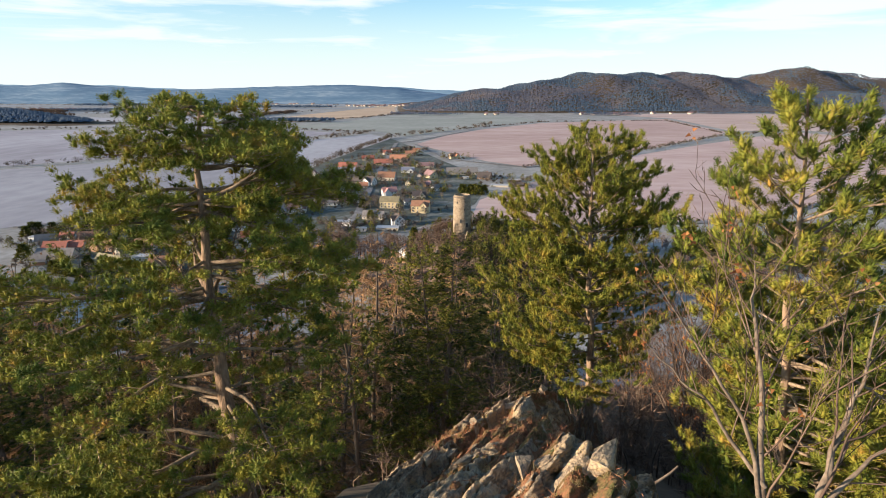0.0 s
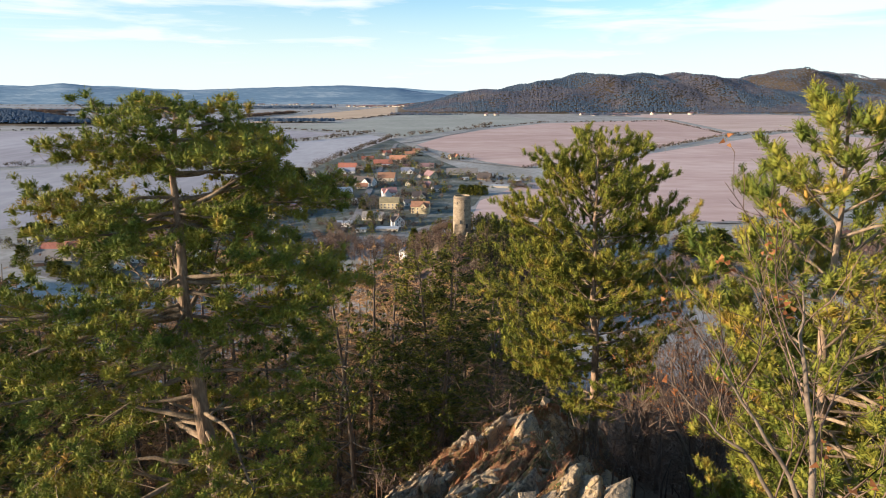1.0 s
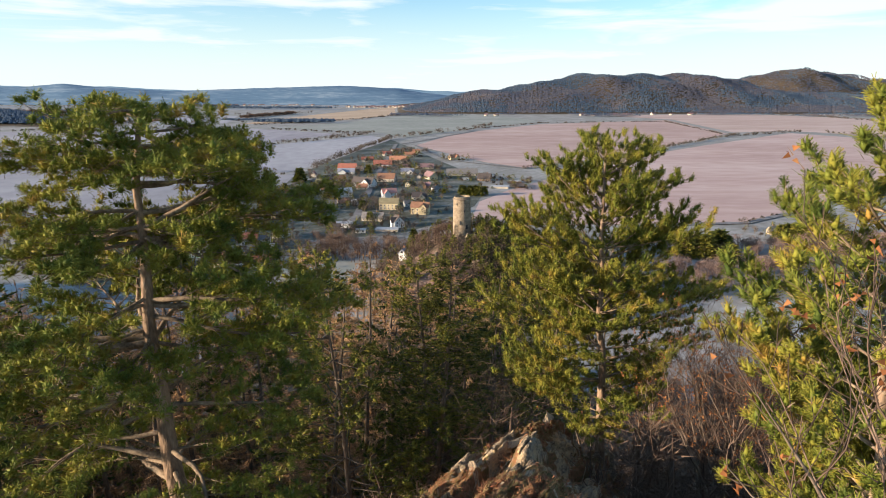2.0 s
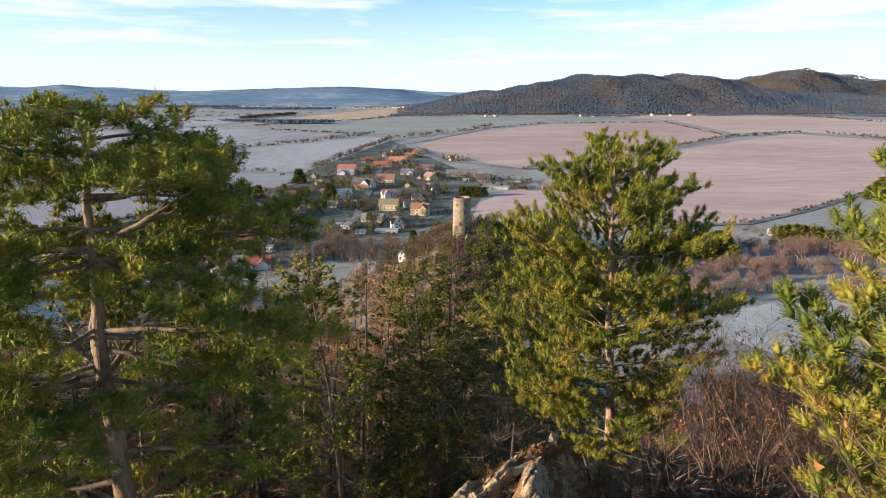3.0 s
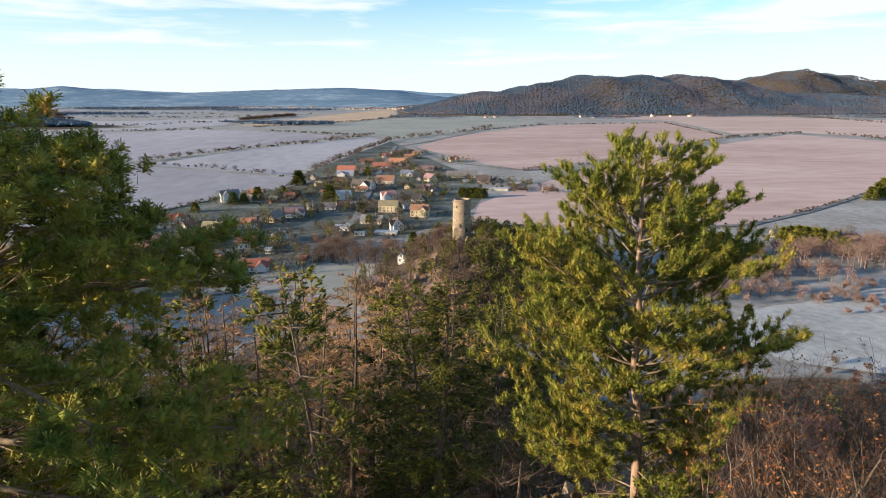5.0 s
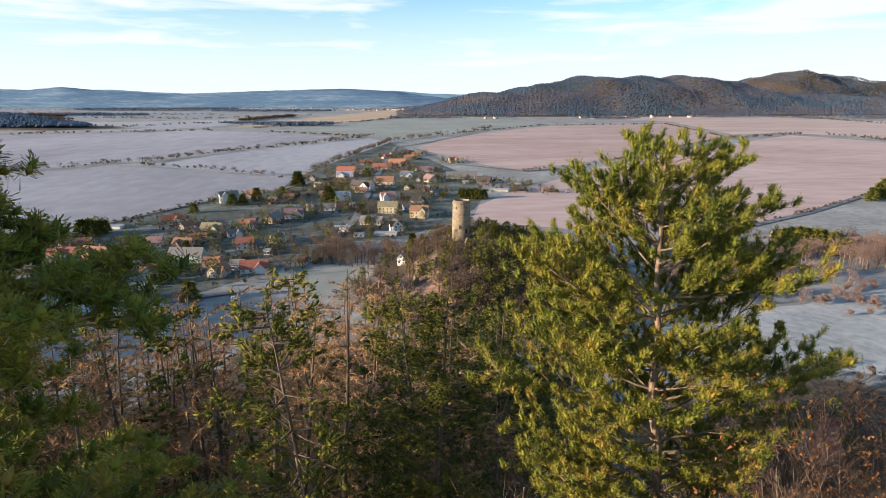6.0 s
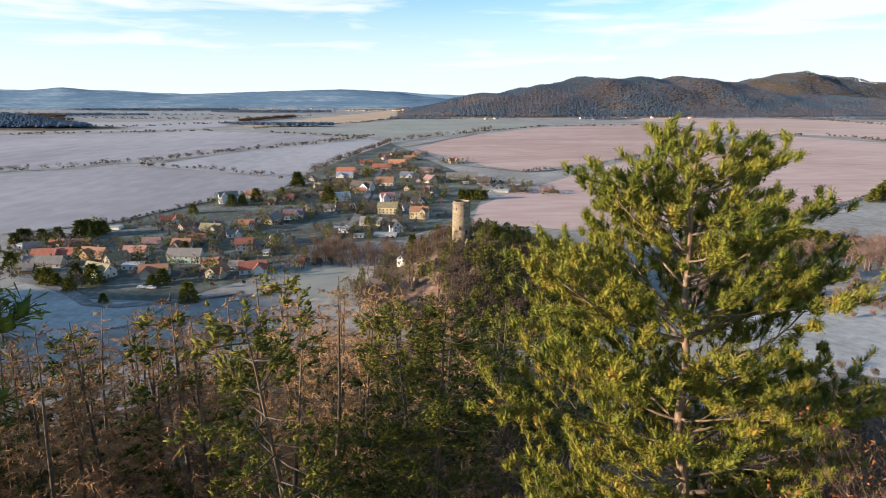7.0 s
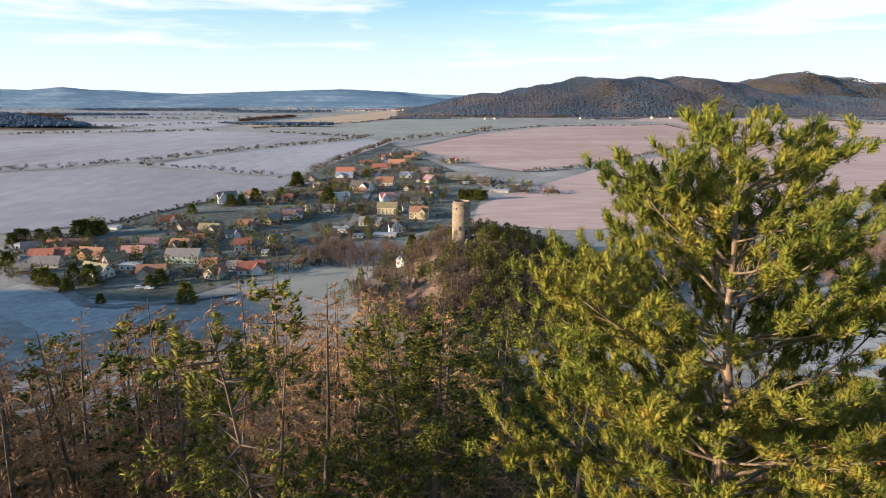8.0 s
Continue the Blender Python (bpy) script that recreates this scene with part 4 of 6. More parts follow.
# ---- trees ----
def hearts(b, p, d, back, ahead, radius, r):
    """The dense heart of each needle brush: a small ragged four-sided spindle along d."""
    k = len(p)
    turn = r.uniform(0, 6.28, k)
    a = np.cross(d, r.normal(size=(k, 3)))
    a /= np.linalg.norm(a, axis=1)[:, None] + 1e-9
    c = np.cross(d, a)
    ring = [p + d * (r.uniform(-0.3, 0.3, k) * radius)[:, None] + (a * np.cos(turn + w)[:, None] + c * np.sin(turn + w)[:, None]) * (radius * r.uniform(0.7, 1.25, k))[:, None] for w in (0, 1.57, 3.14, 4.71)]
    v = np.stack([*ring, p - d * back[:, None], p + d * ahead[:, None]], 1)
    t = np.array([(0, 1, 5), (1, 2, 5), (2, 3, 5), (3, 0, 5), (1, 0, 4), (2, 1, 4), (3, 2, 4), (0, 3, 4)])
    b.add(v.reshape(-1, 3), (t[None] + 6 * np.arange(k)[:, None, None]).reshape(-1, 3))


def tuft_blades(b, p, d, size, count, width, r, brush=(0.9, 0.15, 1.0), heart=0.37):
    """Needle brushes: count needles on each shoot that ends at p and runs along d. brush: the shoot's needled length, and
    the least and most by which needles lean forward along it."""
    if heart:
        hearts(b, p - d * (0.4 * brush[0] * size)[:, None], d, size * (0.1 + 0.4 * brush[0]), size * (0.3 + 0.45 * brush[0]), size * heart, r)
    k = len(p) * count
    p, d, size = np.repeat(p, count, 0), np.repeat(d, count, 0), np.repeat(size, count)
    side = r.normal(size=(k, 3))
    side -= d * (side * d).sum(1)[:, None]
    side /= np.linalg.norm(side, axis=1)[:, None] + 1e-9
    way = d * r.uniform(brush[1], brush[2], k)[:, None] + side * r.uniform(0.6, 1.0, k)[:, None]
    way /= np.linalg.norm(way, axis=1)[:, None]
    root = p - d * (r.uniform(0, brush[0], k) * size)[:, None]
    b.blades(root + way * (size * r.uniform(0.75, 1.05, k))[:, None], root, width * r.uniform(0.7, 1.3, k))


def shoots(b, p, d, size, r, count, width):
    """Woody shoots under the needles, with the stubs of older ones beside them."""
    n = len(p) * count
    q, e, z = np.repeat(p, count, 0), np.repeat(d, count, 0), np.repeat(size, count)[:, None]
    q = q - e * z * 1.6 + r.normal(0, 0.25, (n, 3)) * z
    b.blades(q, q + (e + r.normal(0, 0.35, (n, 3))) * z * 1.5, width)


def curve(p, way, length, n, bend, wiggle, r):
    """A limb's line: n points from p, turning by bend (added to its direction along the way)."""
    pts, d, p = [np.array(p, float)], unit(way), np.array(p, float)
    for i in range(n - 1):
        d = unit(d + np.asarray(bend) / n + r.normal(0, wiggle, 3))
        p = p + d * length / (n - 1)
        pts.append(p)
    return np.array(pts)


def at(pts, f):
    s = f * (len(pts) - 1)
    i = min(int(s), len(pts) - 2)
    return pts[i] + (pts[i + 1] - pts[i]) * (s - i), unit(pts[i + 1] - pts[i])


def pine(name, label, spine, girth, profile, seed, limbs, rise, needle, shoot, flat, material, bare=0.3, dead=(), spread=0.55, needle_width=0.012, needles_per=42, dense=1.0, extra=(), tiers=(), lift=0.35, low_back=0.0, brush=(0.9, 0.15, 1.0), tips=5.5, old=20, up=0.35, front=1.0, stout=1.0, inner=0.3, wobble=0.05, front_from=0.15):
    """A pine. spine: the trunk's line; profile: (share of height, reach towards the left, reach towards the right) of the crown;
    rise: how steeply limbs leave the trunk; shoot: length of a needle brush; flat: how level the sprays lie."""
    r = np.random.default_rng(seed)
    e = new(name)
    base = np.array(spine[0], float)
    e.matrix_basis = pose(*base)
    tagged(e, label, "tree")
    spine = np.array(spine, float) - base
    high = spine[-1][2]
    fine = np.array([[np.interp(z, spine[:, 2], spine[:, c]) for c in (0, 1)] + [z] for z in np.linspace(0, high, 40)])
    fine[:, :2] += np.array([[noise.noise((z * 0.7, seed, 0)) * 0.10, noise.noise((z * 0.7, seed, 9)) * 0.10] for z in fine[:, 2]]) * np.clip(fine[:, 2:3] / 2, 0, 1)
    rad = girth * (1 - 0.88 * np.linspace(0, 1, 40) ** 0.9) * (1 + 0.35 * np.exp(-np.linspace(0, 1, 40) * 25))
    tb = Build()
    tb.tube(np.vstack([fine[:1] - [0, 0, 1.2], fine]), np.concatenate([[girth * 1.5], rad]), 14)
    piece("trunk", tb, bark_pine, e, smooth=True)
    prof = np.array(profile)
    plan = []
    golden = r.uniform(0, 6.28)
    for i in range(limbs):
        f = bare + (0.985 - bare) * ((i + r.uniform(0, 0.6)) / limbs) ** 0.9
        if tiers:
            f = tiers[i % len(tiers)] + r.normal(0, 0.007)
        golden += 2.39996 + r.normal(0, 0.25)
        side = math.cos(golden)
        lo, hi = np.interp(f, prof[:, 0], prof[:, 1]), np.interp(f, prof[:, 0], prof[:, 2])
        reach = (lo + hi) / 2 + (hi - lo) / 2 * side
        if math.sin(golden) > 0.0 and f < low_back:
            reach *= 0.45
        if math.sin(golden) < -0.4 and front_from < f < 0.92:
            reach *= front
        plan.append((f, golden, reach * r.uniform(0.72, 1.08), rise(f) + r.normal(0, wobble)))
    plan += [(f, radians(a), l, p) for f, a, l, p in extra]
    for f, a, reach, tilt in plan:
        s0 = np.array([np.interp(f * high, fine[:, 2], fine[:, c]) for c in range(3)])
        way = np.array([math.cos(a) * math.cos(tilt), math.sin(a) * math.cos(tilt), math.sin(tilt)])
        main = curve(s0, way, reach, 9, (0, 0, flat), 0.09, r)
        limb, leaf = Build(), Build()
        thick = (0.014 + 0.012 * reach) * stout
        thick = min(thick, float(np.interp(f * high, fine[:, 2], rad)) * 0.7)
        limb.tube(main, np.linspace(thick, 0.010, 9), 7)
        P, D = [], []
        twigs = max(4, int(reach * 4.6 * dense))
        for k in range(twigs):
            g = inner + (1 - inner) * (k + r.random()) / twigs
            q, d = at(main, min(g, 1))
            flank = np.cross(d, (0, 0, 1))
            flank = unit(flank) * (1 if k % 2 else -1)
            out = unit(d * 0.75 + flank * r.uniform(0.5, 1.0) + np.array([0, 0, r.uniform(-0.05, 0.30)]))
            ln = reach * spread * (1.15 - 0.75 * g) * r.uniform(0.6, 1.15) + 0.15
            sub = curve(q, out, ln, 5, (0, 0, lift), 0.12, r)
            limb.tube(sub, np.linspace(0.006 + 0.002 * reach, 0.003, 5), 3)
            m = max(2, int(ln * tips * dense))
            for j in range(m):
                u = 0.2 + 0.8 * (j + r.random()) / m
                w, dd = at(sub, min(u, 1))
                fl = unit(np.cross(dd, (0, 0, 1))) * r.choice([-1, 1])
                tip_way = unit(dd * 0.5 + fl * r.uniform(0.1, 0.8) + np.array([0, 0, r.uniform(0.05, 0.65)]))
                tl = r.uniform(0.05, 0.22)
                end = w + tip_way * tl
                limb.blades([w], [end], 0.011)
                P.append(end), D.append(unit(tip_way + np.array([0, 0, up])))
                if r.random() < 0.15:
                    P.append(w + tip_way * tl * 0.35 + r.normal(0, 0.03, 3)), D.append(tip_way)
            P.append(sub[-1]), D.append(unit(sub[-1] - sub[-2] + np.array([0, 0, 0.2])))
            # older needles behind the tips
            c = int(ln * old) + 4
            root = sub[0] + (sub[-1] - sub[0]) * r.uniform(0.1, 0.95, (c, 1)) + r.normal(0, 0.05, (c, 3)) - [0, 0, 0.03]
            leaf.blades(root, root + (unit(out) * 0.5 + r.normal(0, 0.6, (c, 3)) * [1, 1, 0.7]) * shoot * 1.3, needle_width * 1.15)
        P.append(main[-1]), D.append(unit(main[-1] - main[-2]))
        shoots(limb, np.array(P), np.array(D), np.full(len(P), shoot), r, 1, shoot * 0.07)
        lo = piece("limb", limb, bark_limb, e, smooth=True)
        tuft_blades(leaf, np.array(P), np.array(D), shoot * r.uniform(0.75, 1.2, len(P)), needles_per, needle_width, r, brush)
        piece("foliage", leaf, material, lo)
    for f, a, ln, tilt, bend in dead:
        s0 = np.array([np.interp(f * high, fine[:, 2], fine[:, c]) for c in range(3)])
        way = np.array([math.cos(radians(a)) * math.cos(tilt), math.sin(radians(a)) * math.cos(tilt), math.sin(tilt)])
        limb = Build()
        main = curve(s0, way, ln, 8, (0, 0, bend), 0.11, r)
        limb.tube(main, np.linspace(0.03 + 0.018 * ln, 0.012, 8), 7)
        for k in range(int(ln * 2)):
            q, d = at(main, r.uniform(0.4, 1))
            limb.tube(curve(q, d + r.normal(0, 0.6, 3), r.uniform(0.2, 0.6), 4, (0, 0, 0), 0.15, r), np.linspace(0.012, 0.004, 4), 4)
        piece("dead_limb", limb, bark_limb, e, "bare bleached dead limb", smooth=True)
    # leading shoots
    top = Build()
    n = 10
    pts = fine[-1] + r.normal(0, 0.12, (n, 3)) * [1.4, 1.4, 0.8]
    tuft_blades(top, pts, np.tile([0, 0, 1.0], (n, 1)), np.full(n, shoot), needles_per, needle_width, r, brush)
    piece("foliage", top, material, e)
    return e


LEFT_PROFILE = [(0.215, 3.2, 2.1), (0.450, 3.9, 2.2), (0.568, 4.2, 2.3), (0.686, 4.0, 2.4), (0.749, 3.6, 2.6), (0.796, 3.2, 2.6), (0.843, 3.0, 2.9), (0.878, 1.9, 1.6), (0.921, 2.0, 1.9), (0.961, 1.7, 1.3), (1.000, 0.9, 0.8)]
pine("old_pine", "old spreading pine with layered green crown and bare limbs", [(-3.1, 9.1, 78.9), (-3.35, 9.4, 81.2), (-3.7, 9.8, 83.0), (-4.1, 10.1, 85.2), (-4.2, 10.4, 87.0), (-4.4, 10.8, 88.6), (-4.3, 11.0, 89.72)],
     0.26, LEFT_PROFILE, 3, 70, lambda f: -0.07 + 0.05 * f + 2.2 * max(0, f - 0.93), 1, 0.112, 0.0, needles_old, bare=0.16, needles_per=48, needle_width=0.009, dense=1.05, brush=(0.9, -0.1, 0.9), tips=7.4, old=10, lift=0.14, low_back=0.55, stout=0.9, inner=0.2, up=0.55, front=0.6, front_from=0.64,
     extra=((0.865, 20, 2.6, 0.08), (0.845, 40, 2.4, 0.04), (0.905, 25, 1.9, 0.12), (0.90, 45, 1.8, 0.15)) + tuple((0.20 + 0.012 * k, 165 + (k * 67) % 130, 2.6 + (k * 0.37) % 1.3, 0.02) for k in range(18)),
     tiers=(0.99, 0.972, 0.955, 0.94, 0.93, 0.918, 0.862, 0.848, 0.835, 0.822, 0.742, 0.728, 0.70, 0.688, 0.625, 0.605, 0.537, 0.521, 0.458),
     dead=((0.45, 172, 1.9, 0.25, -0.1), (0.498, 165, 2.0, 0.05, 0.3), (0.529, 182, 1.7, 0.3, 0.1), (0.419, 188, 1.6, 0.5, -0.2), (0.568, 190, 1.0, 0.0, 0.1), (0.694, 185, 2.8, -0.18, -0.1), (0.702, 150, 1.4, 0.5, 0.2), (0.843, 10, 1.5, 0.45, 0.1)))

MID_PROFILE = [(0.0, 2.2, 2.2), (0.25, 3.0, 2.8), (0.42, 3.7, 3.5), (0.55, 3.8, 3.6), (0.66, 3.3, 3.3), (0.78, 2.6, 2.8), (0.86, 1.9, 2.1), (0.93, 1.2, 1.25), (1.0, 0.35, 0.35)]
pine("young_pine", "upright young pine with bright green ascending shoots on the rock", [(5.1, 18.8, 78.2), (5.05, 19.2, 81.5), (4.9, 19.6, 85.0), (4.95, 20.0, 88.72)],
     0.16, MID_PROFILE, 8, 96, lambda f: 0.0 + 0.42 * f, 1, 0.108, 0.4, needles_young, bare=0.17, dense=0.92,
     dead=((0.30, 20, 1.3, 0.1, 0.1), (0.36, -20, 1.4, 0.05, 0.1), (0.18, 160, 1.0, -0.1, -0.2), (0.40, 200, 1.1, 0.2, 0.0), (0.46, 10, 1.0, 0.3, 0.1)), needle_width=0.0105, needles_per=54, brush=(2.0, 0.3, 1.0), tips=6.6, up=0.7, front=0.72, old=16, stout=0.6, inner=0.16,
     tiers=tuple(0.19 + 0.05 * k for k in range(16)))

RIGHT_PROFILE = [(0.0, 0.9, 2.4), (0.3, 1.0, 2.6), (0.5, 1.25, 2.6), (0.65, 1.4, 2.3), (0.76, 1.35, 1.9), (0.82, 1.3, 1.3), (0.88, 0.9, 1.1), (0.94, 0.5, 0.8), (1.0, 0.3, 0.3)]
pine("pine", "pine with yellowish green tufts and orange-tinged needles", [(4.55, 7.0, 82.4), (4.6, 7.3, 85.6), (4.55, 7.5, 87.3), (4.55, 7.6, 88.9), (4.5, 7.66, 89.9)],
     0.11, RIGHT_PROFILE, 21, 52, lambda f: 0.05 + 0.38 * f, 1, 0.098, 0.3, needles_old, bare=0.12, dense=1.0, needle_width=0.0085, needles_per=60, brush=(1.8, 0.3, 1.0), up=0.7, old=14, tips=8.5, stout=0.6, wobble=0.1, inner=0.16,
     extra=tuple((0.14 + 0.0095 * k, (k * 47) % 180 - 80, 1.3 + (k * 0.31) % 1.1, 0.0) for k in range(48)))


def bare_tree(name, label, base, spines, girth, seed, bark, twig, levels=3, leaves=0, leaf_size=0.05, category="tree"):
    """A leafless tree: stems along given lines, forking into boughs and fine twigs."""
    r = np.random.default_rng(seed)
    e = new(name)
    e.matrix_basis = pose(*base)
    tagged(e, label, category)
    lf_p = []

    def fork(b, pts, rad, level):
        length = np.linalg.norm(np.diff(pts, axis=0), axis=1).sum()
        count = int(np.clip(length * (3.0 if level == 1 else 4), 2, 9))
        for k in range(count):
            g = 0.22 + 0.78 * (k + r.random()) / count
            q, d = at(pts, min(g, 0.999))
            side = r.normal(size=3)
            side = unit(side - d * side.dot(d))
            way = unit(d * 0.75 + side * 0.75 + np.array([0, 0, 0.25]))
            ln = length * (0.55 - 0.30 * g) * r.uniform(0.6, 1.2) + 0.08
            sub = curve(q, way, ln, 7 - level, (0, 0, 0.3), 0.13, r)
            rr = max(0.0035, rad * (1 - 0.75 * g) * 0.4)
            if level < 3:
                b.tube(sub, np.linspace(rr, 0.003, len(sub)), 5 if level == 1 else 3)
            else:
                b.blades(sub[:-1], sub[1:] + (sub[1:] - sub[:-1]) * 0.2, 0.010)
            if level < levels:
                fork(b, sub, rr, level + 1)
            elif leaves and r.random() < leaves:
                lf_p.append(sub[-1])
                lf_p.append(sub[2])

    spines = [np.array(pts, float) - np.array(base) for pts in spines]
    first = spines[0]
    for pts in spines:
        f = np.linspace(0, 1, 14)
        src = np.linspace(0, 1, len(pts))
        line = np.stack([np.interp(f, src, pts[:, c]) for c in range(3)], -1) + r.normal(0, 0.014, (14, 3))
        b, tw = Build(), Build()
        thick = girth * (1 if pts is first else 0.58)
        b.tube(line, thick * np.linspace(1, 0.14, 14), 9)
        stem = piece("stem", b, bark, e, smooth=True)
        fork(tw, line, thick, 1)
        piece("crown", tw, twig, stem)
    if lf_p:
        lb = Build()
        p = np.repeat(np.array(lf_p), 2, 0) + r.normal(0, 0.02, (len(lf_p) * 2, 3))
        w = r.normal(size=p.shape)
        w /= np.linalg.norm(w, axis=1)[:, None]
        lb.blades(p, p + w * leaf_size * r.uniform(0.7, 1.5, (len(p), 1)), leaf_size * 0.8)
        piece("foliage", lb, leaf_dead, e)
    return e


bare_tree("bare_birch", "slender leafless pale-barked tree with several stems", (2.95, 4.5, 84.8),
          [[(2.95, 4.5, 84.6), (2.92, 4.75, 86.4), (2.92, 5.0, 87.3), (2.88, 5.3, 88.1), (2.92, 5.4, 88.45)],
           [(2.93, 4.7, 86.2), (2.78, 4.9, 87.0), (2.5, 5.0, 87.5), (2.2, 5.1, 87.9), (1.95, 5.2, 88.3)],
           [(2.93, 4.75, 86.5), (2.75, 4.95, 86.75), (2.45, 5.1, 87.2), (2.15, 5.2, 87.45), (1.9, 5.3, 87.7)]], 0.042, 5, bark_birch, twig_bare, leaves=0.12)
bare_tree("crooked_bare_tree", "crooked leafless sapling with pale forking branches", (3.3, 4.5, 84.8),
          [[(3.3, 4.5, 84.6), (3.4, 4.7, 86.3), (3.6, 4.9, 86.9), (3.8, 5.0, 87.4), (4.0, 5.2, 88.0)], [(3.4, 4.7, 86.3), (3.75, 4.8, 86.6), (4.15, 4.9, 86.9), (4.5, 5.0, 87.5)]], 0.05, 9, bark_birch, twig_bare, leaves=0.1)


def oak_scrub(x, y, h, seed, leaves):
    z = ground_at(x, y)
    r = random.Random(seed)
    spines = []
    for k in range(3):
        a, s = r.uniform(0, 6.28), r.uniform(0.15, 0.4)
        spines.append([(x, y, z - 0.2), (x + math.cos(a) * h * s * 0.3, y + math.sin(a) * h * s * 0.3, z + h * 0.4), (x + math.cos(a) * h * s * 0.8, y + math.sin(a) * h * s * 0.8, z + h * 0.75), (x + math.cos(a) * h * s, y + math.sin(a) * h * s, z + h * r.uniform(0.85, 1.0))])
    return bare_tree("scrub_oak", "scrubby oak holding some russet dead leaves", (x, y, z), spines, 0.035 + 0.006 * h, seed, bark_birch, twig_bare, leaves=leaves, leaf_size=0.06)


for k, (x, y, h, lv) in enumerate(((7.6, 16.0, 4.0, 0.25), (8.6, 18.5, 5.6, 0.12), (6.9, 20.2, 4.2, 0.12), (9.4, 15.5, 5.2, 0.25), (11.0, 19, 7.5, 0.15), (8.3, 22.0, 6.3, 0.08), (12.5, 23.0, 9.5, 0.06), (10.3, 24.5, 7.8, 0.06), (13.6, 19.5, 9.5, 0.12), (7.2, 13.2, 3.2, 0.25), (6.2, 23.5, 4.8, 0.08), (9.8, 21.0, 7.0, 0.12), (14.5, 24.0, 11.0, 0.05), (12.0, 16.5, 7.8, 0.2), (11.6, 26.5, 9.0, 0.04), (15.5, 21.0, 11, 0.08), (7.8, 17.2, 5.2, 0.3), (9.2, 17.0, 6.4, 0.3), (10.6, 16.0, 6.6, 0.3), (8.4, 14.4, 4.6, 0.35), (11.4, 18.0, 7.6, 0.25), (9.9, 19.2, 6.6, 0.25), (12.8, 17.6, 8.4, 0.25), (10.2, 13.6, 6.2, 0.3))):
    oak_scrub(x, y, h, 40 + k, lv)


def larch(height, seed, detail):
    """A leafless larch: level branches hung with curtains of fine twigs. detail: how many twigs, and how fine."""
    r = np.random.default_rng(seed)
    e = new("larch")
    tagged(e, "tall leafless brown larch with drooping twigs", "tree", "wood below the ridge")
    line = curve((0, 0, -0.5), (r.normal(0, 0.02), r.normal(0, 0.02), 1), height, 14, (0, 0, 0), 0.012, r)
    tb = Build()
    tb.tube(line, (0.0085 * height) * np.linspace(1, 0.06, 14), 7)
    count = int(height * (6.5 if detail else 5))
    A, Z, W = [], [], []
    for k in range(count):
        f = 0.10 + 0.89 * (k + r.random()) / count
        q, _ = at(line, f)
        a = r.uniform(0, 6.28)
        ln = (0.25 + 2.5 * (1 - f) ** 0.62) * r.uniform(0.45, 1.1) * (0.7 if f < 0.3 else 1)
        pts = curve(q, (math.cos(a), math.sin(a), 0.34), ln, 6, (0, 0, -0.30), 0.13, r)
        tb.blades(pts[:-1], pts[1:] + (pts[1:] - pts[:-1]) * 0.2, np.linspace(0.034, 0.014, 5))
        m = int(ln * 130) + 18 if detail else int(ln * 46) + 8
        for u in 0.12 + 0.88 * r.random(m) ** 0.8:
            w, d = at(pts, u)
            way = unit(d * r.uniform(0.1, 0.9) + r.normal(0, 0.5, 3) + np.array([0, 0, -r.uniform(-0.3, 1.0)]))
            A.append(w)
            Z.append(w + way * r.uniform(0.08, 0.28) * min(1, 0.45 + ln * 0.5) * (1 if detail else 1.3))
            W.append(0.0105 if detail else 0.024)
    limbs = Build()
    limbs.blades(np.array(A), np.array(Z), np.array(W) * r.uniform(0.5, 1.5, len(W)))
    piece("trunk", tb, bark_dark, e, smooth=True)
    piece("crown", limbs, twig_larch, e)
    return e


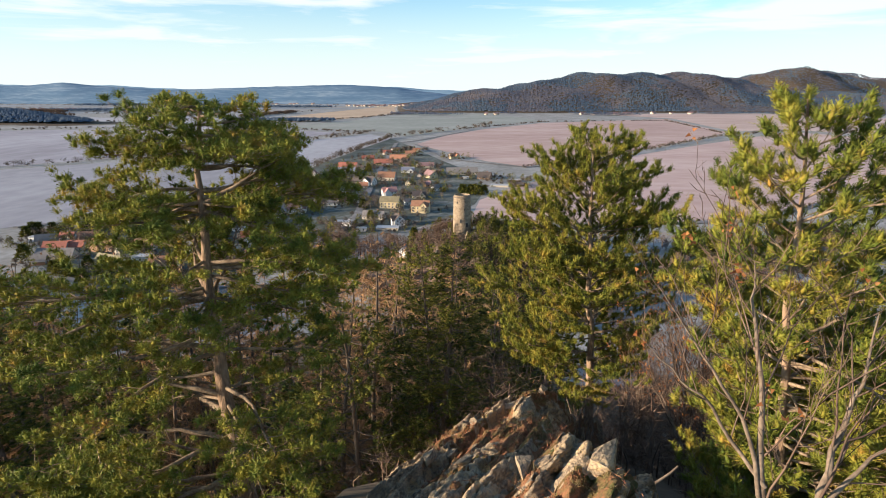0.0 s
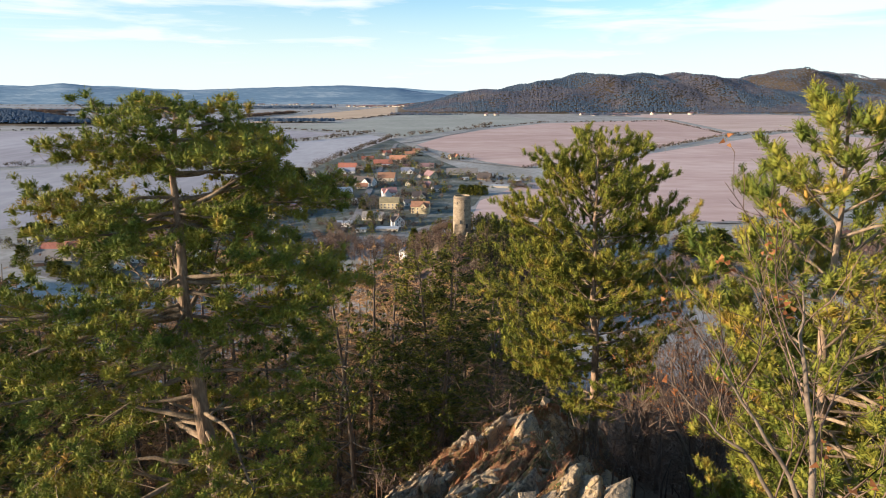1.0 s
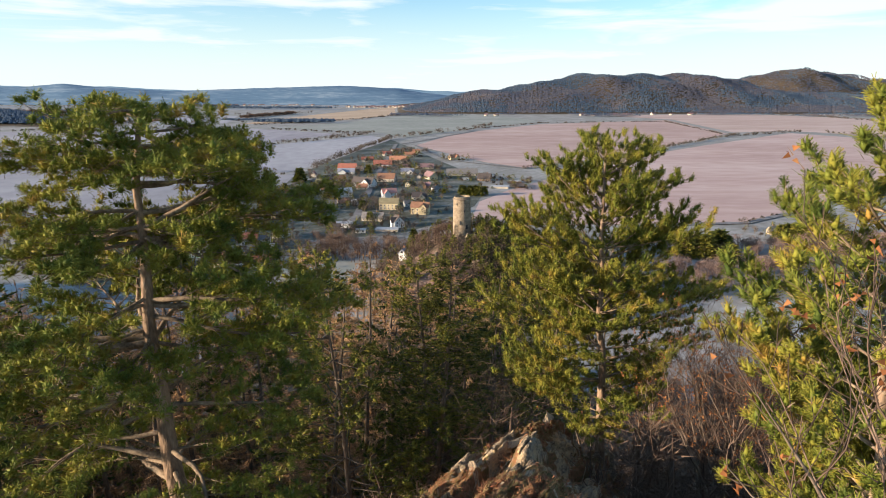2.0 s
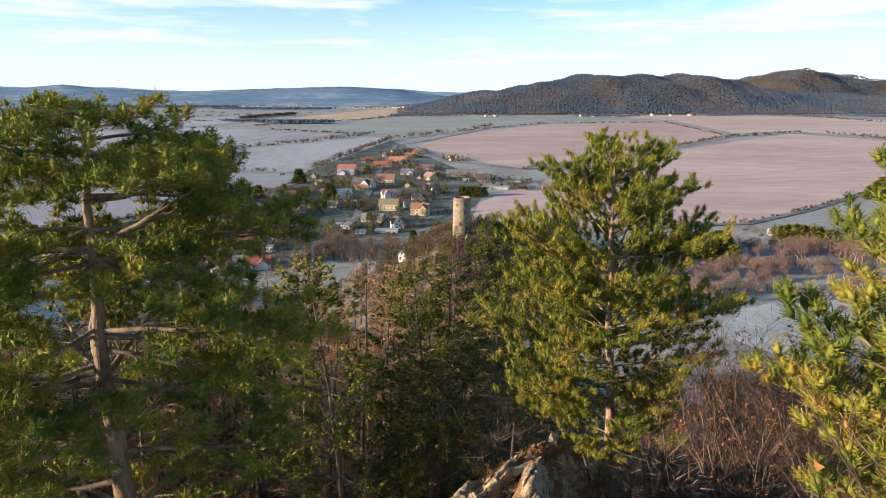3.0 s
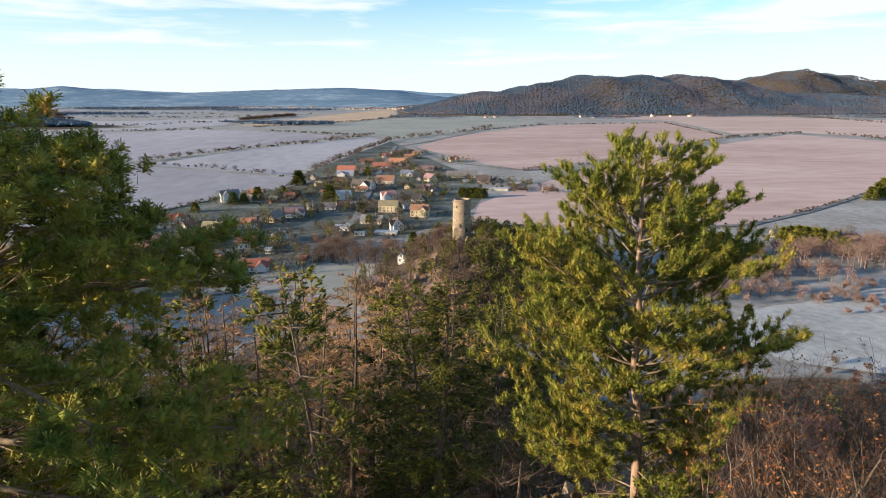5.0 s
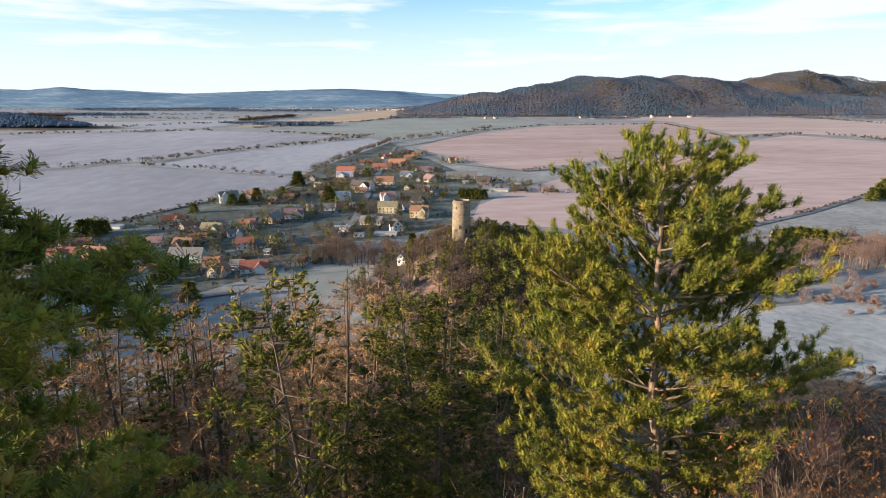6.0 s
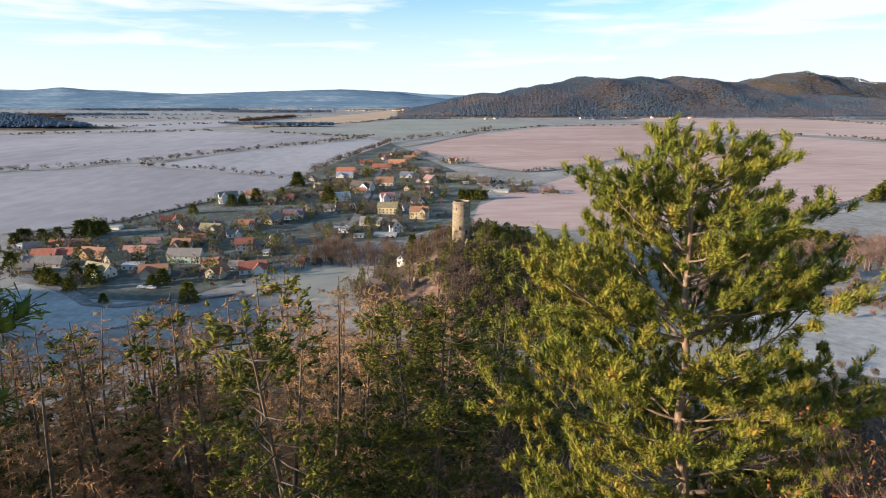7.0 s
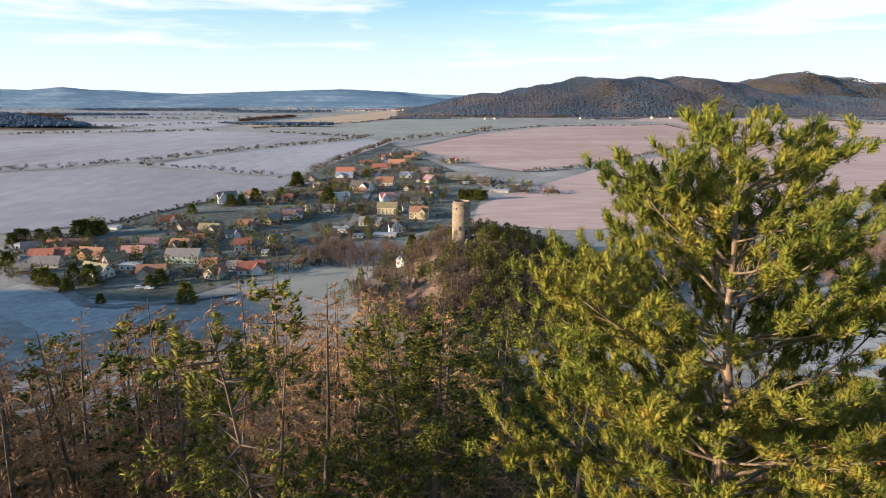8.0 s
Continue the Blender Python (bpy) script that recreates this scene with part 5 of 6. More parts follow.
def wood_conifer(height, seed, wide, droop, name, label, group, detail):
    """A forest conifer: whorls of limbs that carry clumps of needled sprays, with gaps between the whorls."""
    r = np.random.default_rng(seed)
    e = new(name)
    tagged(e, label, "tree", group)
    line = curve((0, 0, -0.5), (r.normal(0, 0.03), r.normal(0, 0.03), 1), height, 12, (0, 0, 0), 0.015, r)
    tb = Build()
    tb.tube(line, (0.009 * height) * np.linspace(1, 0.06, 12), 7)
    leaf = Build()
    whorls = int(height * (1.5 if detail else 1.0))
    P, D = [], []
    for k in range(whorls * 6):
        f = 0.12 + 0.87 * (k // 6 + 0.5 + r.normal(0, 0.16)) / whorls
        f = min(max(f, 0.1), 0.99)
        q, _ = at(line, f)
        a = r.uniform(0, 6.28)
        ln = (0.25 + wide * (1 - f) ** 0.62) * r.uniform(0.5, 1.15)
        pts = curve(q, (math.cos(a), math.sin(a), 0.25 - droop), ln, 4, (0, 0, 0.35), 0.08, r)
        tb.tube(pts, np.linspace(0.022, 0.006, 4), 3)
        m = int(ln * (10 if detail else 5)) + 4
        for u in 0.2 + 0.8 * np.sqrt(r.random(m)):
            w, d = at(pts, min(u, 1))
            fl = unit(np.cross(d, (0, 0, 1))) * r.choice([-1, 1])
            way = unit(d * 0.7 + fl * r.uniform(0, 1.0) + np.array([0, 0, r.uniform(-0.2 - droop, 0.8)]))
            P.append(w + way * r.uniform(0.05, 0.40) * min(1, ln) + np.array([0, 0, r.normal(0, 0.12)])), D.append(way)
    P, D = np.array(P), np.array(D)
    if detail:
        tuft_blades(leaf, P, D, 0.105 * r.uniform(0.7, 1.3, len(P)), 20, 0.012, r, (1.5, 0.1, 1.0), 0.34)
    else:
        tuft_blades(leaf, P, D, 0.15 * r.uniform(0.7, 1.3, len(P)), 6, 0.034, r, (1.5, 0.1, 1.0), 0.38)
    piece("trunk", tb, bark_dark, e, smooth=True)
    piece("foliage", leaf, needles_wood, e)
    return e


def plant_wood():
    r = random.Random(12)
    TALL = (17, 15, 18, 13, 14, 15, 12)
    group = "wood below the ridge"
    sorts = {}
    for detail in (True, False):
        sorts[detail] = ([larch(17, 1, detail), larch(15, 2, detail), larch(18, 3, detail), larch(13, 4, detail)],
                         [wood_conifer(14, 5, 2.6, 0.0, "wood_pine", "dark green forest pine on the slope", group, detail),
                          wood_conifer(15, 6, 2.3, 0.35, "spruce", "dense dark green spruce on the slope", group, detail),
                          wood_conifer(12, 7, 2.5, 0.2, "spruce", "dense dark green spruce on the slope", group, detail)])
    for kinds, green in sorts.values():
        for src, t in zip(kinds + green, TALL):
            src["tall"] = t
    spots = []
    tries = 0
    while len(spots) < 215 and tries < 12000:
        tries += 1
        y = r.uniform(24.0, 58) if r.random() < 0.82 else r.uniform(60, 150)
        # the second range is beyond the view's left edge, added to shade the slope
        x = r.uniform(-0.80 * y - 6, 0.16 * y + 1.5) if r.random() < 0.72 else r.uniform(-1.6 * y - 10, -0.7 * y)
        if y < 30 and x > 1.5:
            continue
        if x > 3 and y > 75:
            continue
        gap = 1.2 + y * 0.015
        if all((x - a) ** 2 + (y - b) ** 2 > gap * gap for a, b in spots):
            spots.append((x, y))
    # extra unseen trees on the left, there only to darken the lower wood
    spots += [(r.uniform(-30, -17), r.uniform(15, 24)) for k in range(11)]
    for i, (x, y) in enumerate(spots):
        leafy = noise.noise((x * 0.09, y * 0.09, 4)) + r.uniform(-0.35, 0.35) + (0.2 if x > -4 else 0) > 0.35
        kinds, green = sorts[y < 29][0], sorts[y < 29][1]
        src = r.choice(green if leafy else kinds)
        far = y - 10.9
        drop = float(np.interp(x / far, [-0.75, -0.3, 0.0, 0.15], [0.40, 0.30, 0.31, 0.38])) + abs(r.gauss(0, 0.045))
        z = ground_at(x, y)
        tall = min(max(89.1 - far * drop - z, 6.5), 20) * r.uniform(0.94, 1.03)
        s = tall / (src["tall"] - 0.5)
        m = pose(x, y, z, 0, 0, r.uniform(0, 360)) @ Matrix.Diagonal((1.45 * s ** 0.6, 1.45 * s ** 0.6, s, 1))
        o = copy_thing(src, m)
        o.matrix_basis = m
    for k, src in enumerate([o for pair in sorts.values() for part_ in pair for o in part_]):
        x, y = -48 - 5 * k, 72 + 4 * k
        src.matrix_basis = pose(x, y, ground_at(x, y))


plant_wood()


def undergrowth():
    """Bare brush between the trunks on the slope."""
    r = random.Random(19)
    b = Build()
    for k in range(270):
        y = r.uniform(23.5, 70)
        x = r.uniform(-0.8 * y - 4, 0.3 * y + 2)
        z, h = ground_at(x, y), r.uniform(3, 8.5)
        if x > 3:
            h *= 0.6
        fuzzy(b, x, y, z - 0.3, h, h * r.uniform(0.35, 0.55), 560, 900 + k, 0.026)
    for k in range(90):
        x, y = r.uniform(6.0, 17), r.uniform(11, 29)
        z, h = ground_at(x, y), r.uniform(2.2, 4.8)
        fuzzy(b, x, y, z - 0.3, h, h * r.uniform(0.45, 0.65), 620, 2900 + k, 0.017)
    for k in range(110):
        y = r.uniform(20, 75)
        x = r.uniform(0.28 * y + 2, 0.85 * y + 3)
        z, h = ground_at(x, y), r.uniform(2.5, 6) * (0.6 + y / 90)
        fuzzy(b, x, y, z - 0.3, h, h * r.uniform(0.45, 0.65), 480, 1900 + k, 0.026)
    tagged(piece("undergrowth", b, twig_bare), "tangled bare brown brush between the slope trees", "undergrowth", kind="stuff")


undergrowth()


def evergreen(b, x, y, z, h, w, seed, count=130, blade=0.4):
    """A small far conifer: a ragged cone of needled clumps."""
    q = np.random.default_rng(seed)
    f = q.random(count) ** 0.85
    a = q.uniform(0, 6.28, count)
    reach = w * (1.08 - f) ** 0.8 * np.sqrt(q.uniform(0.15, 1.1, count))
    p = np.stack([x + np.cos(a) * reach, y + np.sin(a) * reach, z + h * (0.10 + 0.86 * f) - 0.12 * reach], -1)
    size = blade * h / 7
    way = np.stack([np.cos(a), np.sin(a), q.uniform(-0.6, 0.7, count)], -1) + q.normal(0, 0.4, (count, 3))
    b.blades(p, p + way * size * q.uniform(0.8, 1.8, (count, 1)), size * q.uniform(0.6, 1.4, count))
    b.tube([(x, y, z - 0.5), (x, y, z + h)], [h * 0.02, 0.02], 4)


def castle_wood():
    """Bare trees over the knoll, with some evergreens among them."""
    r = random.Random(31)
    b, g = Build(), Build()
    for k in range(1500):
        x, y = r.uniform(-45, 95), r.uniform(205, 345)
        if math.hypot((x - 22) / 62, (y - 275) / 66) > 1 or math.hypot(x - 9.6, y - 300) < 7.5:
            continue
        if -20 < x < -2 and 245 < y < 288 and r.random() < 0.8:
            continue
        if abs(x - 9.6) < 5 and 284 < y < 300:
            continue
        if x < -18 and y > 285:
            continue
        h = r.uniform(6.5, 11)
        z = ground_at(x, y) - 0.3
        if r.random() < (0.45 if x > 10 else 0.2):
            evergreen(g, x, y, z, h * 1.05, h * 0.30, k, 170)
        else:
            cloud(b, x, y, z, h, h * r.uniform(0.34, 0.5), 240, k + 500, 0.36)
    tagged(piece("knoll_bare_trees", b, twig_bare), "leafless brown trees crowding the castle knoll", "trees", kind="stuff")
    tagged(piece("knoll_evergreens", g, needles_wood), "dark evergreens among trees on the knoll", "trees", kind="stuff")


def gardens():
    """Bare shrubs, fruit trees and hedges among the houses."""
    r = random.Random(8)
    b, g = Build(), Build()
    for x, y, size in HOUSES:
        for k in range(19):
            a, d = r.uniform(0, 6.28), size * 0.45 + r.uniform(1, 15)
            px, py = x + math.cos(a) * d, y + math.sin(a) * d
            if any(math.hypot(px - hx, py - hy) < s * 0.5 + 1 for hx, hy, s in HOUSES):
                continue
            h = r.choice((2.0, 3.0, 4.0, 5.5, 7.5, 9.0)) * r.uniform(0.8, 1.2)
            if r.random() < 0.42:
                evergreen(g, px, py, ground_at(px, py), h, h * 0.42, int(px * 13 + py) % 9999, 80, 0.5)
            else:
                cloud(b, px, py, ground_at(px, py), h, h * r.uniform(0.45, 0.65), 140, int(px * 7 + py) % 9999 + 3, 0.34 + 0.0005 * py)
    tagged(piece("garden_shrubs", b, twig_grey), "leafless garden shrubs and fruit trees between houses", "shrubs", kind="stuff")
    tagged(piece("garden_evergreens", g, needles_wood), "small dark evergreens in the village gardens", "shrubs", kind="stuff")


gardens()
castle_wood()
def spruce_master():
    e = new("village_spruce")
    tagged(e, "dark evergreen spruce beside village gardens", "tree", "village evergreens")
    t, b = Build(), Build()
    t.tube([(0, 0, -0.4), (0, 0, 8.8)], [0.16, 0.02], 6)
    piece("trunk", t, bark_dark, e)
    for k in range(4):
        evergreen(b, 0, 0, 0, 9, 2.8, 60 + k, 190, 0.55)
    piece("crown", b, needles_wood, e)
    e.matrix_basis = pose(-150, 352, 0) @ Matrix.Scale(0.8, 4)
    return e


SPRUCE = spruce_master()


def village_spruce(x, y, h):
    m = pose(x, y, ground_at(x, y), 0, 0, (x * 37) % 360) @ Matrix.Diagonal((h / 6.2, h / 6.2, h / 8.2, 1))
    copy_thing(SPRUCE, m).matrix_basis = m


village_spruce(-262, 376, 8.5)
village_spruce(-264, 372, 6.8)
village_spruce(-260, 379, 7.8)
village_spruce(-251, 379, 7.8)
village_spruce(-246, 387, 7.4)
village_spruce(-248, 383, 5.2)
village_spruce(-234, 391, 10.6)
village_spruce(-230, 394, 10.7)
village_spruce(-227, 398, 9.0)
village_spruce(-225, 402, 8.2)
village_spruce(-194, 473, 7.4)
village_spruce(-175, 506, 9.5)
village_spruce(-168, 511, 8.0)
village_spruce(-161, 528, 10.6)
village_spruce(-146, 616, 13.7)
village_spruce(-146, 557, 7.5)
village_spruce(-192, 291, 8.0)
village_spruce(-186, 288, 6.0)
village_spruce(-175, 280, 6.5)
village_spruce(-170, 291, 9.4)
village_spruce(-186, 304, 6.3)
village_spruce(-231, 321, 8.1)
village_spruce(-136, 291, 7.4)
village_spruce(-113, 265, 8.6)
village_spruce(-150, 263, 4.3)
village_spruce(-200, 297, 5.5)
village_spruce(-140, 288, 5.3)
village_spruce(19, 537, 8.3)
village_spruce(24, 537, 8.3)
village_spruce(28, 537, 8.3)
village_spruce(32, 534, 8.3)
village_spruce(37, 537, 7.9)
village_spruce(17, 548, 7.1)
village_spruce(1, 548, 4.2)
village_spruce(-9, 548, 3.8)
village_spruce(-52, 426, 6.5)
village_spruce(-18, 366, 6.4)
village_spruce(-146, 620, 13.3)
village_spruce(-97, 521, 13.5)
village_spruce(-85, 690, 8.8)
village_spruce(-63, 469, 7.1)
village_spruce(145, 336, 11.0)
village_spruce(146, 327, 12.6)
village_spruce(155, 339, 11.7)
village_spruce(156, 332, 14.0)
village_spruce(162, 336, 9.7)
village_spruce(209, 366, 9.8)
village_spruce(217, 372, 9.2)
village_spruce(217, 363, 11.1)
village_spruce(225, 369, 9.2)
village_spruce(225, 360, 10.3)
village_spruce(232, 366, 9.1)
village_spruce(232, 355, 9.5)
village_spruce(229, 339, 9.8)
village_spruce(157, 318, 9.2)
village_spruce(136, 330, 12.7)
village_spruce(145, 344, 9.9)
village_spruce(381, 530, 13.0)
village_spruce(395, 542, 15.3)
village_spruce(370, 522, 10.8)
village_spruce(397, 536, 15.1)


# ---- the rock outcrop ----
def outcrop():
    """A craggy ridge of slabs that dip to the sunny side and break off steeply on the other, split by cracks into blocks."""
    n, m = 215, 345
    u = np.linspace(-5.0, 6.6, n)
    v = np.linspace(4.0, 22.6, m)
    U, V = np.meshgrid(u, v, indexing="ij")
    flat_u, flat_v = U.ravel(), V.ravel()

    def lay(f):
        return np.array([f(a, b) for a, b in zip(flat_u, flat_v)]).reshape(U.shape)

    lean = U - 0.42 * (V - 14)          # across the slabs
    jag = lay(lambda a, b: noise.noise(((a - 0.42 * b) * 0.7, b * 0.22, 0.0)))
    fine_ = lay(lambda a, b: noise.noise((a * 3.2, b * 2.3, 5.0)) + 0.5 * noise.noise((a * 7.0, b * 6.0, 6.0)))

    def blocks(sx, sy, seed):
        """Each block of the cracked rock: its own lift and tilt, and how near a crack is."""
        out = np.empty((flat_u.size, 2))
        for k, (a, b) in enumerate(zip(flat_u, flat_v)):
            p = ((a - 0.42 * b) * sx, b * sy, seed)
            dist, pts = noise.voronoi(p)
            c = pts[0]
            h = noise.cell((c.x * 37.1, c.y * 17.3, seed + 0.5))
            g = noise.cell((c.x * 11.7, c.y * 53.9, seed + 7.5))
            out[k] = (h - 0.5) + (p[0] - c.x) * (0.5 + 0.7 * g) + (p[1] - c.y) * (h - 0.5), dist[1] - dist[0]
        return out[:, 0].reshape(U.shape), out[:, 1].reshape(U.shape)

    big, big_crack = blocks(1.5, 0.4, 2.0)
    small, small_crack = blocks(3.6, 1.6, 9.0)
    chip, _ = blocks(8.5, 6.0, 4.0)
    ridge = np.interp(V, [4, 7, 8, 11.7, 16.6, 20.4, 22.6], [1.9, 2.05, 2.2, 2.05, 2.4, 3.9, 4.4]) + 0.2 * jag
    side = U - ridge
    z = np.interp(V, [4, 6, 7.3, 8.7, 11.7, 14.5, 16.6, 20.4, 21.4, 22.6], [85.4, 85.5, 85.3, 84.55, 83.2, 81.9, 81.15, 79.45, 78.0, 74.5])
    z = z + np.where(side < 0, 0.50 * side, -1.15 * np.minimum(side, 1.1) - 0.35 * np.clip(side - 1.1, 0, None))
    saw = (lean / 1.25 + 0.32 * jag + 10.1) % 1.0
    z = z + 0.36 * (np.where(saw < 0.86, saw / 0.86, (1 - saw) / 0.14) - 0.5) * (0.75 + jag)
    z = z + 0.15 * big + 0.10 * small + 0.05 * chip + 0.06 * fine_
    z = z - 0.12 * np.clip(1 - big_crack / 0.07, 0, 1) - 0.05 * np.clip(1 - small_crack / 0.10, 0, 1)
    edge_l = np.interp(V, [4, 8, 10, 14.7, 16.6, 19, 22.6], [-2.2, -2.1, -1.9, -0.6, 1.0, 2.3, 3.3]) + 0.25 * jag
    edge_r = ridge + 2.2
    z = z - np.clip(edge_l - U, 0, None) * 1.9 - np.clip(U - edge_r, 0, None) * 1.5
    b = Build()
    i, j = np.meshgrid(np.arange(n - 1), np.arange(m - 1), indexing="ij")
    p = (i * m + j).ravel()
    b.add(np.stack([U + 0.05 * fine_ + 0.06 * small, V + 0.08 * jag, z], -1), np.concatenate([np.stack([p, p + m, p + m + 1], 1), np.stack([p, p + m + 1, p + 1], 1)]))
    ob = piece("rock_outcrop", b, rock_mat)
    ob.data.materials.append(moss_mat)
    patch = lay(lambda a, b_: noise.noise((a * 0.55, b_ * 0.3, 8.0)) + 0.5 * noise.noise((a * 2.2, b_ * 2.0, 2.0)) + 0.25 * noise.noise((a * 8, b_ * 7, 2.0)))
    hollow = 0.45 * (saw < 0.35) + 0.35 * np.exp(-((U - 1.2) / 0.9) ** 2) * (V < 13) - 0.4 * (big > 0.25) + 0.12
    soft = ((patch + hollow) > 0.27).astype(np.int32)
    ob.data.polygons.foreach_set("material_index", soft.ravel()[b.t[0][:, 0]])
    ob.data.update()
    tagged(ob, "slabby lichened rock outcrop with moss and heather", "rock", kind="structure")
    return u, v, z, soft


RU, RV, RZ, RSOFT = outcrop()


def on_rock(x, y):
    i = int(np.clip(np.searchsorted(RU, x), 0, len(RU) - 1))
    j = int(np.clip(np.searchsorted(RV, y), 0, len(RV) - 1))
    return float(RZ[i, j])


def slab_stone(x, y, size, turn, dip, seed):
    """An angular broken slab, lying on the outcrop."""
    r = random.Random(seed)
    bm = bmesh.new()
    sx, sy, sz = size
    for k in range(13):
        p = Vector((r.uniform(-1, 1), r.uniform(-1, 1), r.uniform(-1, 1)))
        p = p / max(abs(c) for c in p) * r.uniform(0.75, 1.0)
        bm.verts.new((p.x * sx / 2, p.y * sy / 2, p.z * sz / 2))
    bmesh.ops.convex_hull(bm, input=bm.verts[:])
    for f in bm.faces:
        f.smooth = False
    ob = part("stone", bm, rock_mat, None)
    ob.matrix_basis = pose(x, y, on_rock(x, y) + sz * 0.18, dip, -28, turn)
    return tagged(ob, "angular broken slab of lichened rock", "stone", "stones on the outcrop")


STONES = random.Random(6)
for k in range(26):
    y = STONES.uniform(6.5, 19.5)
    x = float(np.interp(y, [7, 14, 20], [1.3, 1.2, 3.2])) + STONES.gauss(0, 0.9)
    s = STONES.uniform(0.15, 0.45)
    slab_stone(x, y, (s * 0.8, s * 1.5, s * 0.5), -28 + STONES.gauss(0, 18), STONES.gauss(0, 12), k)
slab_stone(3.65, 20.2, (0.4, 1.5, 0.45), -22, 18, 201)
slab_stone(2.3, 16.6, (0.35, 1.5, 0.3), -35, -14, 202)
slab_stone(2.15, 7.2, (0.5, 1.1, 0.32), -22, -12, 204)
slab_stone(2.27, 8.75, (0.3, 0.42, 0.34), -10, 10, 206)
slab_stone(2.68, 8.5, (0.34, 0.46, 0.40), 25, 6, 207)
slab_stone(1.25, 8.0, (0.26, 0.6, 0.5), -25, 12, 208)


def low_growth():
    r = np.random.default_rng(9)
    grass, bush = Build(), Build()
    for k in range(12000):
        i, j = r.integers(0, len(RU)), r.integers(0, len(RV))
        if not RSOFT[i, j] or RV[j] > 20:
            continue
        p = np.array([RU[i], RV[j], RZ[i, j] - 0.02])
        if r.random() < 0.6:
            n = 7
            grass.blades(np.repeat(p[None], n, 0) + r.normal(0, 0.03, (n, 3)) * [1, 1, 0], p + np.c_[r.normal(0, 0.06, (n, 2)), r.uniform(0.05, 0.16, n)], 0.009)
        else:
            n = 9
            q = p + np.c_[r.normal(0, 0.06, (n, 2)), r.uniform(0.0, 0.10, n)]
            bush.blades(q, q + np.c_[r.normal(0, 0.07, (n, 2)), r.uniform(0.02, 0.09, n)], 0.014)
    tagged(piece("dry_grass", grass, dry_grass), "dry yellow grass between the rock slabs", "grass", kind="stuff")
    tagged(piece("heather", bush, heather), "russet heather and dead twigs on the rock", "heather", kind="stuff")


low_growth()


# ---- poles, cars and stumps ----
def utility_pole(x, y, h):
    e = new("utility_pole")
    z = ground_at(x, y)
    e.matrix_basis = pose(x, y, z, 0, 0, 20)
    tagged(e, "tall weathered wooden power line pole in a field", "pole", "power line poles")
    b = Build()
    b.tube([(0, 0, -0.5), (0, 0, h)], [0.2, 0.13], 8)
    piece("post", b, wood_pole, e)
    bm = bmesh.new()
    box(bm, -1.1, 1.1, -0.08, 0.08, h - 0.9, h - 0.7)
    part("crossarm", bm, wood_pole, e)
    for k in (-0.95, 0.0, 0.95):
        bm = bmesh.new()
        bmesh.ops.create_cone(bm, cap_ends=True, segments=8, radius1=0.09, radius2=0.05, depth=0.3, matrix=Matrix.Translation((k, 0, h - 0.54)))
        part("insulator", bm, WALLS["white"], e, "pale ceramic insulator")
    return e


for x, y, h in ((187, 838, 14), (512, 640, 14), (330, 905, 12), (40, 800, 10)):
    utility_pole(x, y, h)


def parked_car(x, y, turn, paint, words):
    """A small car: body with rounded cabin, glass, wheels with tyres and rims, lamps."""
    e = new("parked_car")
    e.matrix_basis = pose(x, y, ground_at(x, y) + 0.3, 0, 0, turn)
    tagged(e, words, "car", "cars in the village")
    bm = bmesh.new()
    side = [(-2.1, 0.30), (-2.15, 0.75), (-1.95, 0.95), (-1.55, 1.42), (0.35, 1.45), (1.05, 0.98), (2.0, 0.85), (2.15, 0.55), (2.1, 0.30)]
    left = [bm.verts.new((px, -0.82 + 0.12 * (pz > 1.2), pz)) for px, pz in side]
    right = [bm.verts.new((px, 0.82 - 0.12 * (pz > 1.2), pz)) for px, pz in side]
    bm.faces.new(left)
    bm.faces.new(right[::-1])
    for i in range(len(side)):
        j = (i + 1) % len(side)
        bm.faces.new((left[j], left[i], right[i], right[j]))
    part("body", bm, paint, e)
    for s in (-1, 1):
        bm = bmesh.new()
        box(bm, -1.4, 0.45, s * 0.775 - 0.01, s * 0.775 + 0.01, 1.02, 1.34)
        part("side_window", bm, glass, e)
    bm = bmesh.new()
    box(bm, 0.42, 0.98, -0.62, 0.62, 1.21, 1.23)
    w = part("windscreen", bm, glass, e)
    w.matrix_basis = pose(0, 0, 0.72, 0, 32, 0) @ pose(-0.3, 0, -0.35)
    for px in (-1.3, 1.35):
        for s in (-1, 1):
            bm = bmesh.new()
            bmesh.ops.create_cone(bm, cap_ends=True, segments=16, radius1=0.32, radius2=0.32, depth=0.2, matrix=Matrix.Translation((px, s * 0.78, 0.32)) @ Matrix.Rotation(radians(90), 4, "X"))
            tyre = part("wheel", bm, black_metal, e, "black rubber tyre")
            bm = bmesh.new()
            bmesh.ops.create_cone(bm, cap_ends=True, segments=12, radius1=0.19, radius2=0.17, depth=0.05, matrix=Matrix.Translation((px, s * 0.895, 0.32)) @ Matrix.Rotation(radians(90), 4, "X"))
            part("rim", bm, ROOFS["flat"], tyre)
    for s in (-1, 1):
        bm = bmesh.new()
        box(bm, 2.08, 2.16, s * 0.6 - 0.14, s * 0.6 + 0.14, 0.62, 0.76)
        part("headlight", bm, glass, e)
    return e


